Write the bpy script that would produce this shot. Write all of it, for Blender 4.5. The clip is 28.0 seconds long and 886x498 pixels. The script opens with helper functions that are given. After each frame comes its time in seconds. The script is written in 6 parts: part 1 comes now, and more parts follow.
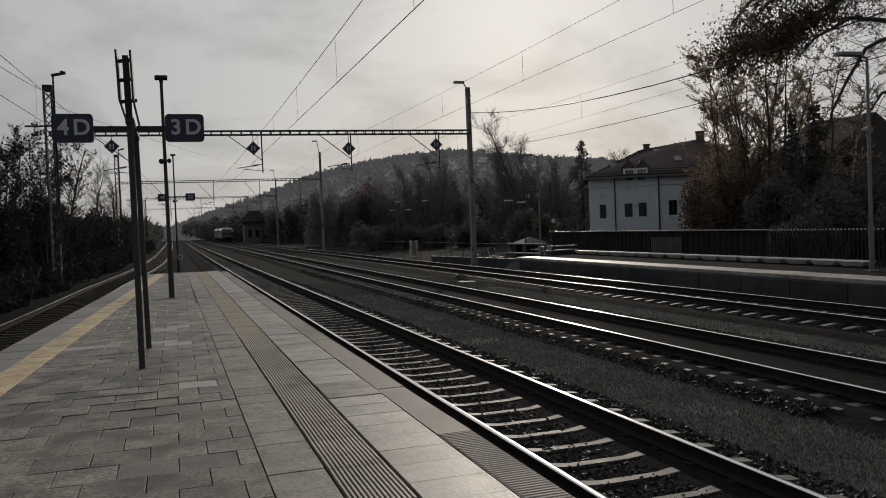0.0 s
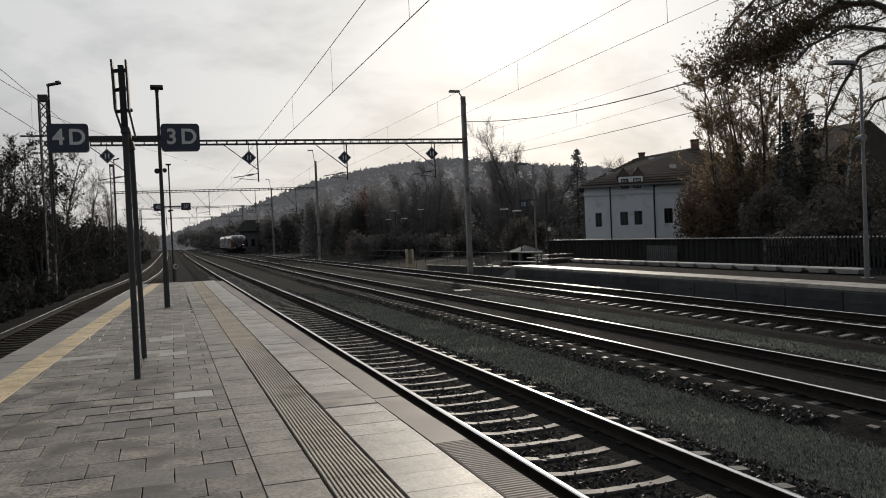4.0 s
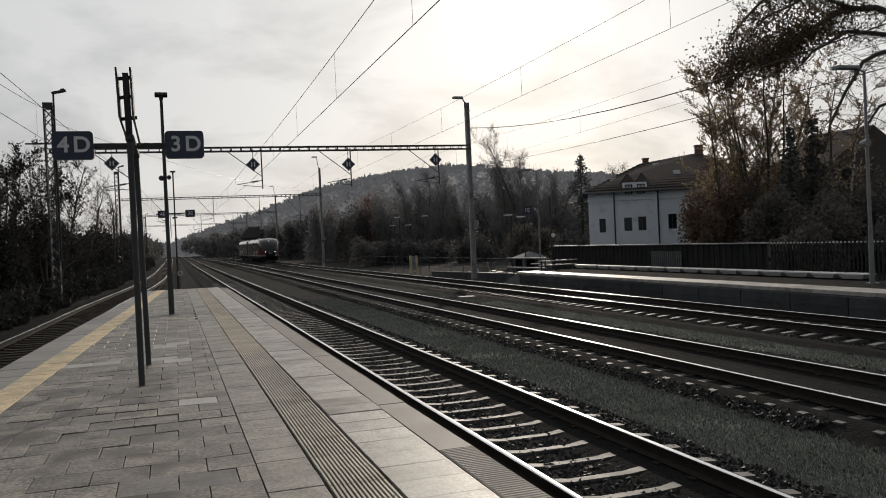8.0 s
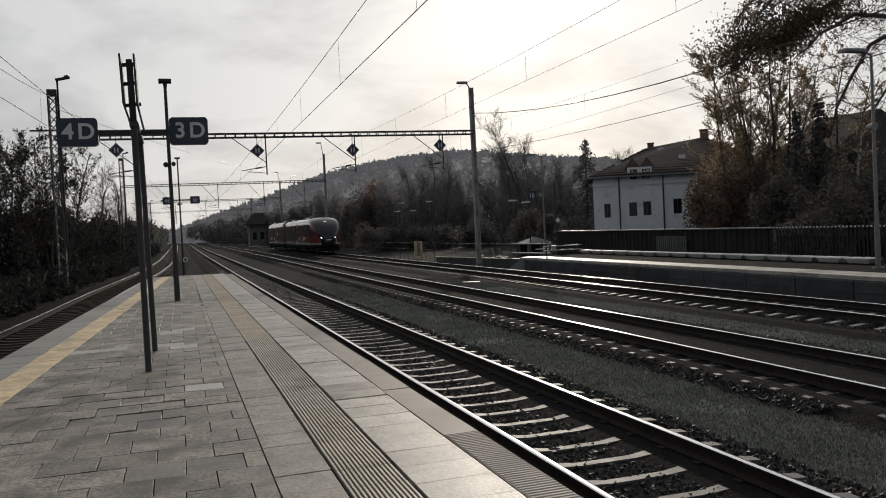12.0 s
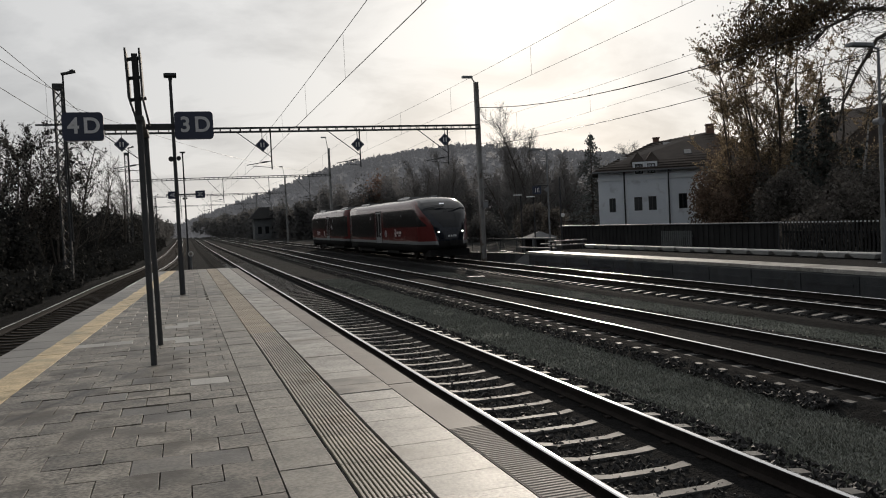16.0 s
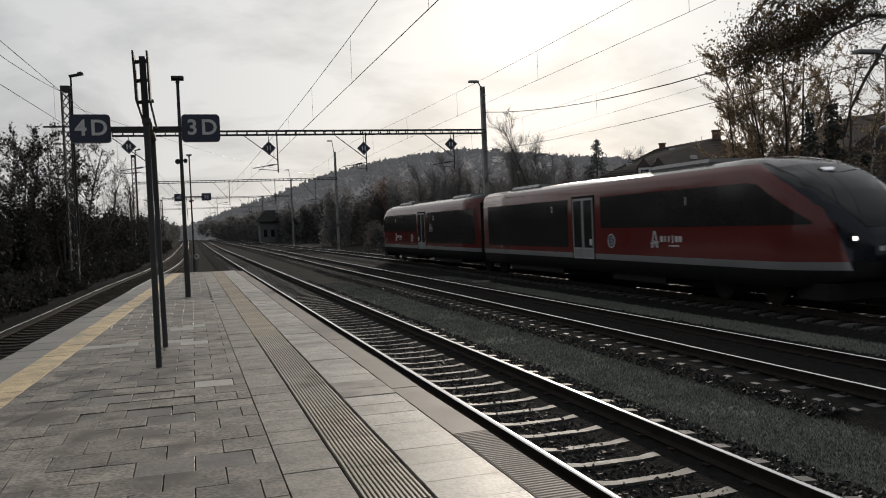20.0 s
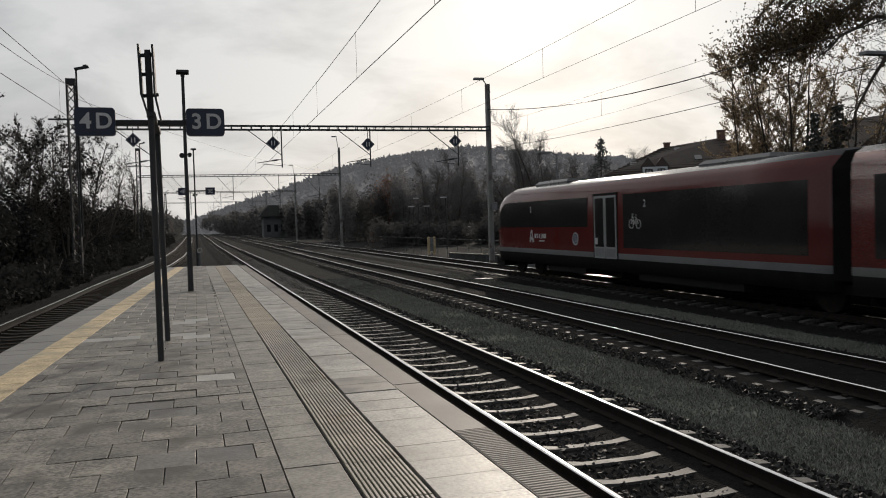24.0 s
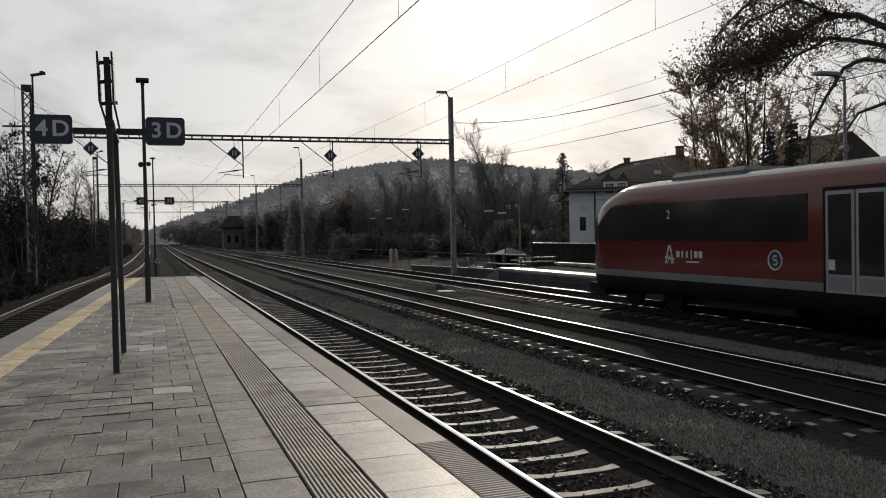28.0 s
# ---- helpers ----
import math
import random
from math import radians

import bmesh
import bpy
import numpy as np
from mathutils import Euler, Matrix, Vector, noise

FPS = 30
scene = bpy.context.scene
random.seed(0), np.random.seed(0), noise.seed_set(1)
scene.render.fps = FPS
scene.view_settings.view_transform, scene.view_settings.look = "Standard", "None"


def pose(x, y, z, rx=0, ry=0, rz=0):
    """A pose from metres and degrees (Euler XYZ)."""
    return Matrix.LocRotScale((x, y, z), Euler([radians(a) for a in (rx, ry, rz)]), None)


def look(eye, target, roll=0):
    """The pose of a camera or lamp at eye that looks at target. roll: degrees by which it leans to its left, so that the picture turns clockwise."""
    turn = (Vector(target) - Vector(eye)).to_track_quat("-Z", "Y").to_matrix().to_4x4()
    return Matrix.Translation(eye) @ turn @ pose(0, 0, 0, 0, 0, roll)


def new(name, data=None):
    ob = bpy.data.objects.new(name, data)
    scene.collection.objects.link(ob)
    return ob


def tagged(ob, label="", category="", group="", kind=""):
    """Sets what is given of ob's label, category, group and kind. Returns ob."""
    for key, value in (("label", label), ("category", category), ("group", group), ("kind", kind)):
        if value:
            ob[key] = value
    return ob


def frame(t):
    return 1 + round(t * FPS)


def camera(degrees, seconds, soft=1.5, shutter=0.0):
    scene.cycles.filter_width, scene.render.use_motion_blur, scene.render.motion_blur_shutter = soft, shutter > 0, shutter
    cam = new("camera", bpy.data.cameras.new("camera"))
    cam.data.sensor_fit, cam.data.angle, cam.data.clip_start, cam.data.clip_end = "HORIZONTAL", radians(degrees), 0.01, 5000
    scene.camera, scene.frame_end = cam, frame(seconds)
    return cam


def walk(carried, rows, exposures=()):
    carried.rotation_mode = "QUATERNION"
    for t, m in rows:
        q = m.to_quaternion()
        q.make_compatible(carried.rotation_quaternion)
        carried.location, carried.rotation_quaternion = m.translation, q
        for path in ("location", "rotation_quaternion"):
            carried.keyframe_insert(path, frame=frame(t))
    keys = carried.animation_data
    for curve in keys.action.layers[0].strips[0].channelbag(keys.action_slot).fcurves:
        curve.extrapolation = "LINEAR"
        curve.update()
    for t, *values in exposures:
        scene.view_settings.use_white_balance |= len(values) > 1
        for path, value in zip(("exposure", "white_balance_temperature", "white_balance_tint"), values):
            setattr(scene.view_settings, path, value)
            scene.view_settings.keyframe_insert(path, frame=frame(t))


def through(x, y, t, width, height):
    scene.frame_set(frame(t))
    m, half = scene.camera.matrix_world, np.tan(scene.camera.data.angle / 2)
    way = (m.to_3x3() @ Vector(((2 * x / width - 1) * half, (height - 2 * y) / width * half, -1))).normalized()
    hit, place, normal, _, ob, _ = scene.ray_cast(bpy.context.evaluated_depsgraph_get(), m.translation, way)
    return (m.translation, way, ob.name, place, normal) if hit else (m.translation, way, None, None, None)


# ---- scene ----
cam = camera(56.0, 28.0, soft=1.0, shutter=0.5)


def view(x, y, z, yaw, tilt, lean):
    """The camera's pose: yaw to the right of the tracks, tilt upwards, lean to the right, in degrees."""
    a, b = radians(yaw), radians(tilt)
    way = Vector((math.sin(a) * math.cos(b), math.cos(a) * math.cos(b), math.sin(b)))
    return look((x, y, z), Vector((x, y, z)) + way, -lean)


PATH = [  # seconds, yaw, tilt, lean
    (0.0, 18.01, -1.71, 2.32), (0.5, 18.13, -1.77, 2.36), (1.0, 18.25, -1.83, 2.42), (1.5, 18.44, -1.91, 2.47), (2.0, 18.57, -1.98, 2.54), (2.5, 18.56, -2.04, 2.50),
    (3.0, 18.57, -1.96, 2.46), (3.5, 18.42, -1.49, 2.46), (5.5, 18.22, -0.76, 2.51), (6.0, 18.17, -0.58, 2.54), (6.5, 18.13, -0.43, 2.60), (7.0, 18.08, -0.33, 2.62),
    (7.5, 18.03, -0.46, 2.65), (8.0, 18.06, -0.68, 2.64), (8.5, 18.02, -0.83, 2.73), (9.0, 17.98, -0.94, 2.73), (9.5, 17.92, -1.06, 2.76), (10.0, 17.88, -1.19, 2.80),
    (10.5, 17.83, -1.30, 2.86), (11.0, 17.79, -1.41, 2.89), (11.5, 17.73, -1.53, 2.91), (12.0, 17.69, -1.65, 2.83), (12.5, 17.65, -1.77, 2.80), (14.5, 17.46, -2.20, 2.88),
    (15.0, 17.42, -2.17, 2.80), (15.5, 17.39, -2.10, 2.77), (16.0, 17.34, -2.01, 2.77), (16.5, 17.31, -1.88, 2.67), (17.0, 17.27, -1.81, 2.61), (17.5, 17.23, -1.82, 2.56),
    (18.0, 17.18, -1.91, 2.61), (18.5, 17.15, -2.03, 2.58), (19.0, 17.10, -2.09, 2.47), (19.5, 17.06, -1.96, 2.43), (20.0, 16.99, -1.70, 2.36), (20.5, 16.93, -1.53, 2.34),
    (21.0, 16.88, -1.52, 2.30), (21.5, 16.85, -1.56, 2.18), (23.5, 16.69, -1.85, 1.83), (24.0, 16.78, -1.90, 1.69), (24.5, 17.23, -1.97, 1.58), (25.0, 17.81, -2.05, 1.44),
    (25.5, 18.51, -2.15, 1.12), (26.0, 19.10, -2.21, 1.06), (26.5, 19.17, -2.04, 1.08), (27.0, 19.25, -1.75, 1.11), (27.5, 19.23, -1.32, 1.16), (28.0, 19.41, -1.11, 1.18),
]
EYE = (-0.02, -0.022, 2.19)  # held in one place
walk(cam, [(r[0], view(*EYE, *r[1:])) for r in PATH],
     exposures=[(0.0, -0.52), (0.3, -0.2), (0.8, 0.0), (28.0, 0.0)])

# ---- world and sun ----
SUN_AZ, SUN_EL = radians(24.0), radians(15.7)  # azimuth from +y towards +x
TO_SUN = Vector((math.sin(SUN_AZ) * math.cos(SUN_EL), math.cos(SUN_AZ) * math.cos(SUN_EL), math.sin(SUN_EL)))

world = bpy.data.worlds.new("hazy_sky")
scene.world = world
world.use_nodes = True
wn, wl = world.node_tree.nodes, world.node_tree.links
wn.clear()


def wnode(kind, **values):
    n = wn.new(kind)
    for key, value in values.items():
        n.inputs[key.replace("_", " ")].default_value = value
    return n


sky = wn.new("ShaderNodeTexSky")
sky.sky_type, sky.sun_disc, sky.sun_elevation, sky.sun_rotation = "NISHITA", False, SUN_EL, SUN_AZ
sky.air_density, sky.dust_density = 1.0, 2.0
coord = wn.new("ShaderNodeTexCoord")
dot = wn.new("ShaderNodeVectorMath")
dot.operation = "DOT_PRODUCT"
dot.inputs[1].default_value = TO_SUN
wl.new(coord.outputs["Generated"], dot.inputs[0])
# thin cloud: bright round the sun, dim away from it
veil = wn.new("ShaderNodeValToRGB")
ramp = veil.color_ramp
ramp.elements[0].position, ramp.elements[0].color = 0.0, (0.36, 0.375, 0.4, 1)
ramp.elements[1].position, ramp.elements[1].color = 1.0, (1.12, 1.12, 1.11, 1)
for at, c in ((0.45, (0.38, 0.392, 0.412)), (0.75, (0.578, 0.576, 0.574)), (0.9, (0.762, 0.76, 0.758)), (0.96, (0.83, 0.83, 0.828)), (0.985, (0.91, 0.91, 0.905)), (0.9975, (1.02, 1.02, 1.015))):
    e = ramp.elements.new(at)
    e.color = (*c, 1)
half = wn.new("ShaderNodeMapRange")
half.inputs["From Min"].default_value, half.inputs["From Max"].default_value = -1.0, 1.0
wl.new(dot.outputs["Value"], half.inputs["Value"])
wl.new(half.outputs["Result"], veil.inputs["Fac"])
# cloud relief, flattened towards the horizon
split = wn.new("ShaderNodeSeparateXYZ")
wl.new(coord.outputs["Generated"], split.inputs[0])
lift = wn.new("ShaderNodeMath")
lift.operation, lift.inputs[1].default_value = "ADD", 0.22
wl.new(split.outputs["Z"], lift.inputs[0])
flat = wn.new("ShaderNodeVectorMath")
flat.operation = "DIVIDE"
wl.new(coord.outputs["Generated"], flat.inputs[0])
wl.new(lift.outputs[0], flat.inputs[1])
cloud = wnode("ShaderNodeTexNoise", Scale=1.9, Detail=9.0, Roughness=0.55, Distortion=0.4)
wl.new(flat.outputs[0], cloud.inputs["Vector"])
cramp = wn.new("ShaderNodeValToRGB")
cramp.color_ramp.elements[0].position, cramp.color_ramp.elements[0].color = 0.38, (0.79, 0.8, 0.815, 1)
cramp.color_ramp.elements[1].position, cramp.color_ramp.elements[1].color = 0.56, (1.04, 1.045, 1.05, 1)
wl.new(cloud.outputs["Fac"], cramp.inputs["Fac"])
mul = wn.new("ShaderNodeMix")
mul.data_type, mul.blend_type = "RGBA", "MULTIPLY"
mul.inputs["Factor"].default_value = 1.0
wl.new(veil.outputs["Color"], mul.inputs["A"])
wl.new(cramp.outputs["Color"], mul.inputs["B"])
bg_sky = wnode("ShaderNodeBackground", Strength=0.05)
wl.new(sky.outputs["Color"], bg_sky.inputs["Color"])
bg_veil = wnode("ShaderNodeBackground", Strength=0.87)
wl.new(mul.outputs["Result"], bg_veil.inputs["Color"])
both = wn.new("ShaderNodeMixShader")
both.inputs["Fac"].default_value = 0.9
wl.new(bg_sky.outputs[0], both.inputs[1])
wl.new(bg_veil.outputs[0], both.inputs[2])
wout = wn.new("ShaderNodeOutputWorld")
wl.new(both.outputs[0], wout.inputs["Surface"])

sun = new("sun", bpy.data.lights.new("sun", "SUN"))
sun.data.energy, sun.data.angle, sun.data.color = 1.9, radians(1.0), (1.0, 0.885, 0.755)
sun.matrix_world = look(TO_SUN * 100, (0, 0, 0))


# ---- materials ----
def mat(name, low, high, rough=0.8, metal=0.0, scale=6.0, fine=60.0, bump=0.3, depth=0.01, vary=0.0, isle=0.0,
        spots=None, spot_at=(0.6, 0.7), spot_scale=1.2, moving=False, rough_span=0.12, stretch=(1, 1, 1), spec=0.5, span=(0.33, 0.67)):
    """A surface with two colours mixed at a large and a fine scale, relief, gloss that varies, and stains of their own shape."""
    m = bpy.data.materials.new(name)
    m.use_nodes = True
    n, l = m.node_tree.nodes, m.node_tree.links
    b = n["Principled BSDF"]
    b.inputs["Metallic"].default_value = metal
    b.inputs["Specular IOR Level"].default_value = spec
    if moving:
        where = n.new("ShaderNodeTexCoord").outputs["Object"]
    else:
        where = n.new("ShaderNodeNewGeometry").outputs["Position"]
    sc = n.new("ShaderNodeVectorMath")
    sc.operation, sc.inputs[1].default_value = "MULTIPLY", stretch
    l.new(where, sc.inputs[0])
    big = n.new("ShaderNodeTexNoise")
    big.inputs["Scale"].default_value, big.inputs["Detail"].default_value = scale, 5
    small = n.new("ShaderNodeTexNoise")
    small.inputs["Scale"].default_value, small.inputs["Detail"].default_value = fine, 4
    for x in (big, small):
        l.new(sc.outputs[0], x.inputs["Vector"])
    mixf = n.new("ShaderNodeMath")
    mixf.operation = "MULTIPLY_ADD"
    mixf.inputs[1].default_value = 0.5
    half_small = n.new("ShaderNodeMath")
    half_small.operation, half_small.inputs[1].default_value = "MULTIPLY", 0.5
    l.new(small.outputs["Fac"], half_small.inputs[0])
    l.new(big.outputs["Fac"], mixf.inputs[0])
    l.new(half_small.outputs[0], mixf.inputs[2])
    r = n.new("ShaderNodeMapRange")
    r.inputs["From Min"].default_value, r.inputs["From Max"].default_value = span
    l.new(mixf.outputs[0], r.inputs["Value"])
    col = n.new("ShaderNodeMix")
    col.data_type = "RGBA"
    col.inputs["A"].default_value, col.inputs["B"].default_value = (*low, 1), (*high, 1)
    l.new(r.outputs["Result"], col.inputs["Factor"])
    out = col.outputs["Result"]
    if spots:
        sp = n.new("ShaderNodeTexNoise")
        sp.inputs["Scale"].default_value, sp.inputs["Detail"].default_value = spot_scale, 6
        l.new(sc.outputs[0], sp.inputs["Vector"])
        sr = n.new("ShaderNodeMapRange")
        sr.inputs["From Min"].default_value, sr.inputs["From Max"].default_value = spot_at
        l.new(sp.outputs["Fac"], sr.inputs["Value"])
        sm = n.new("ShaderNodeMix")
        sm.data_type = "RGBA"
        sm.inputs["B"].default_value = (*spots, 1)
        l.new(sr.outputs["Result"], sm.inputs["Factor"])
        l.new(out, sm.inputs["A"])
        out = sm.outputs["Result"]
    for amount, node, socket in ((vary, "ShaderNodeObjectInfo", "Random"), (isle, "ShaderNodeNewGeometry", "Random Per Island")):
        if amount:
            hv = n.new("ShaderNodeHueSaturation")
            vr = n.new("ShaderNodeMapRange")
            vr.inputs["To Min"].default_value, vr.inputs["To Max"].default_value = 1 - amount, 1 + amount
            l.new(n.new(node).outputs[socket], vr.inputs["Value"])
            l.new(vr.outputs["Result"], hv.inputs["Value"])
            l.new(out, hv.inputs["Color"])
            out = hv.outputs["Color"]
    l.new(out, b.inputs["Base Color"])
    rr = n.new("ShaderNodeMapRange")
    rr.inputs["To Min"].default_value, rr.inputs["To Max"].default_value = max(0.02, rough - rough_span), min(1, rough + rough_span)
    l.new(big.outputs["Fac"], rr.inputs["Value"])
    l.new(rr.outputs["Result"], b.inputs["Roughness"])
    if bump:
        bp = n.new("ShaderNodeBump")
        bp.inputs["Strength"].default_value, bp.inputs["Distance"].default_value = bump, depth
        l.new(mixf.outputs[0], bp.inputs["Height"])
        l.new(bp.outputs["Normal"], b.inputs["Normal"])
    return m


def glow(name, colour, strength):
    m = bpy.data.materials.new(name)
    m.use_nodes = True
    b = m.node_tree.nodes["Principled BSDF"]
    b.inputs["Base Color"].default_value = (*colour, 1)
    b.inputs["Emission Color"].default_value = (*colour, 1)
    b.inputs["Emission Strength"].default_value = strength
    return m


BALLAST = mat("ballast", (0.0095, 0.0094, 0.0093), (0.026, 0.0255, 0.025), 1.0, scale=9, fine=38, bump=1.0, depth=0.05, spots=(0.018, 0.016, 0.014), spec=0.02)
STONE = mat("ballast_stone", (0.013, 0.0126, 0.0122), (0.042, 0.0405, 0.039), 0.65, scale=20, fine=90, isle=0.6, spec=0.25)
SOIL = mat("weedy_soil", (0.016, 0.0165, 0.016), (0.04, 0.0405, 0.039), 1.0, scale=2.2, fine=30, bump=1.0, depth=0.06, spots=(0.03, 0.031, 0.028), spec=0.02)
TURF = mat("thin_turf", (0.09, 0.1, 0.085), (0.2, 0.212, 0.185), 1.0, scale=2.2, fine=30, bump=1.0, depth=0.06, spots=(0.08, 0.083, 0.075), spot_at=(0.52, 0.68), spec=0.02)
GRASS = mat("grass", (0.15, 0.158, 0.137), (0.285, 0.293, 0.258), 0.95, scale=1.2, fine=25, bump=0, isle=0.5, spec=0.05)
SLEEPER = mat("sleeper_concrete", (0.047, 0.0455, 0.043), (0.1, 0.097, 0.091), 0.66, scale=5, fine=45, bump=0.25, depth=0.004, vary=0.15, spots=(0.08, 0.066, 0.052), spec=0.5)
# darker colour for the sleepers outside the near stretch
SLEEPER_FAR = mat("far_sleeper_dark", (0.032, 0.03, 0.028), (0.075, 0.071, 0.066), 0.9, scale=5, fine=45, bump=0.3, depth=0.006, isle=0.3, spec=0.1)
# dark brown colour for the sleepers of track 4
SLEEPER_DARK = mat("dark_brown_sleeper", (0.02, 0.016, 0.012), (0.055, 0.045, 0.036), 0.9, scale=5, fine=45, bump=0.4, depth=0.006, vary=0.25, spec=0.1)
RUST = mat("rusty_rail_side", (0.016, 0.0135, 0.012), (0.038, 0.032, 0.028), 0.9, scale=6, fine=60, bump=0.3, depth=0.002, spec=0.1)
STEEL = mat("polished_rail_head", (0.62, 0.62, 0.62), (0.8, 0.8, 0.79), 0.14, 1.0, scale=3, fine=50, bump=0.02, depth=0.001, rough_span=0.02)
PAVER = mat("concrete_paver", (0.068, 0.06, 0.047), (0.262, 0.235, 0.194), 0.56, scale=3.2, fine=34, bump=0.7, depth=0.006, vary=0.32, span=(0.4, 0.6),
            spots=(0.06, 0.049, 0.036), spot_at=(0.52, 0.66), spot_scale=1.7)
PAVER_FAR = mat("concrete_paver_far", (0.068, 0.06, 0.047), (0.262, 0.235, 0.194), 0.56, scale=3.2, fine=34, bump=0.7, depth=0.006, isle=0.42, span=(0.4, 0.6),
                spots=(0.06, 0.049, 0.036), spot_at=(0.52, 0.66), spot_scale=1.7)
PAVER_DARK = mat("dark_concrete_paver", (0.05, 0.044, 0.036), (0.17, 0.152, 0.128), 0.45, scale=3.2, fine=34, bump=0.7, depth=0.006, vary=0.25, spots=(0.045, 0.036, 0.027), spot_at=(0.5, 0.62), spot_scale=2.2)
PAVER_PALE = mat("pale_concrete_paver", (0.22, 0.208, 0.185), (0.42, 0.4, 0.365), 0.5, scale=3.2, fine=40, bump=0.5, depth=0.005, vary=0.15)
MIDSLAB = mat("grey_concrete_slab", (0.104, 0.094, 0.076), (0.278, 0.254, 0.211), 0.54, scale=3.6, fine=34, bump=0.6, depth=0.004, vary=0.2, span=(0.4, 0.6), spots=(0.085, 0.072, 0.056), spot_at=(0.54, 0.74))
SLAB_DULL = mat("dull_concrete_slab", (0.15, 0.143, 0.13), (0.28, 0.268, 0.246), 0.6, scale=2.6, fine=70, bump=0.25, depth=0.003, vary=0.12)
SLAB = mat("pale_concrete_slab", (0.185, 0.174, 0.154), (0.405, 0.385, 0.348), 0.56, scale=3.6, fine=36, bump=0.6, depth=0.004, vary=0.2, span=(0.4, 0.6),
           spots=(0.16, 0.14, 0.11), spot_at=(0.55, 0.75))
STAINED = mat("stained_concrete_slab", (0.1, 0.088, 0.07), (0.24, 0.21, 0.17), 0.5, scale=5, fine=60, bump=0.4, depth=0.004, spots=(0.05, 0.04, 0.03), spot_at=(0.45, 0.62), spot_scale=3.0)
KERB = mat("platform_edge_concrete", (0.12, 0.102, 0.088), (0.23, 0.202, 0.177), 0.68, scale=3, fine=110, bump=0.3, depth=0.004, vary=0.1, spots=(0.1, 0.075, 0.055))
TACTILE = mat("grooved_grey_slab", (0.25, 0.22, 0.17), (0.43, 0.385, 0.305), 0.5, scale=3, fine=120, bump=0.2, depth=0.003, vary=0.12, spots=(0.16, 0.12, 0.07))
TACTILE_TAN = mat("grooved_tan_slab", (0.24, 0.195, 0.135), (0.4, 0.335, 0.245), 0.65, scale=3, fine=120, bump=0.2, depth=0.003, vary=0.12)
JOINT = mat("sandy_joint", (0.025, 0.023, 0.02), (0.06, 0.055, 0.048), 0.95, scale=10, fine=90)
YELLOW = mat("worn_yellow_paint", (0.42, 0.315, 0.17), (0.73, 0.575, 0.35), 0.6, scale=4, fine=40, span=(0.4, 0.6), bump=0.2, depth=0.002, vary=0.1, spots=(0.36, 0.31, 0.2))
CONCRETE = mat("weathered_concrete", (0.07, 0.075, 0.078), (0.17, 0.175, 0.175), 0.8, scale=1.5, fine=40, bump=0.4, depth=0.008, spots=(0.09, 0.085, 0.075))
# shade of the faces turned from the sun is put into this darker concrete
WALL_C = mat("shaded_stained_wall", (0.03, 0.032, 0.034), (0.075, 0.078, 0.08), 0.85, scale=1.5, fine=30, bump=0.4, depth=0.008, vary=0.2, spots=(0.04, 0.038, 0.034), spec=0.2)
GALV = mat("galvanised_steel", (0.14, 0.145, 0.15), (0.26, 0.265, 0.27), 0.5, 0.6, scale=5, fine=60, bump=0.1, depth=0.002)
DARK_STEEL = mat("dark_painted_steel", (0.02, 0.021, 0.022), (0.045, 0.046, 0.048), 0.7, 0.0, scale=4, fine=60, bump=0.1, depth=0.002)
MAST = mat("grey_mast_paint", (0.2, 0.197, 0.19), (0.34, 0.335, 0.32), 0.65, 0.1, scale=2, fine=40, bump=0.15, depth=0.003, spots=(0.1, 0.06, 0.04))
WIRE = mat("dark_copper_wire", (0.03, 0.026, 0.022), (0.06, 0.05, 0.042), 0.5, 0.6, scale=2, fine=30, bump=0)
NAVY = mat("navy_sign_enamel", (0.012, 0.017, 0.04), (0.022, 0.03, 0.062), 0.4, scale=3, fine=40, bump=0.05, depth=0.001)
WHITE = mat("white_sign_paint", (0.5, 0.5, 0.5), (0.7, 0.7, 0.7), 0.5, scale=5, fine=50, bump=0)
BLACK = mat("matt_black", (0.008, 0.008, 0.009), (0.02, 0.02, 0.021), 0.7, scale=5, fine=50, bump=0.1, depth=0.002)


# ---- small builders ----
def box(bm, x0, y0, z0, x1, y1, z1, m=None):
    """A box, added to bm."""
    v = [bm.verts.new(p) for p in ((x0, y0, z0), (x1, y0, z0), (x1, y1, z0), (x0, y1, z0), (x0, y0, z1), (x1, y0, z1), (x1, y1, z1), (x0, y1, z1))]
    fs = [bm.faces.new([v[i] for i in q]) for q in ((3, 2, 1, 0), (4, 5, 6, 7), (0, 1, 5, 4), (1, 2, 6, 5), (2, 3, 7, 6), (3, 0, 4, 7))]
    if m is not None:
        for fc in fs:
            fc.material_index = m
    return fs


def slab(bm, x0, y0, z0, x1, y1, z1, c=0.006):
    """A box with its upper edges chamfered by c."""
    rings = [[bm.verts.new(p) for p in ((a0, b0, z), (a1, b0, z), (a1, b1, z), (a0, b1, z))]
             for a0, b0, a1, b1, z in ((x0, y0, x1, y1, z0), (x0, y0, x1, y1, z1 - c), (x0 + c, y0 + c, x1 - c, y1 - c, z1))]
    for p, q in zip(rings, rings[1:]):
        for i in range(4):
            bm.faces.new((p[i], p[(i + 1) % 4], q[(i + 1) % 4], q[i]))
    bm.faces.new(rings[-1])


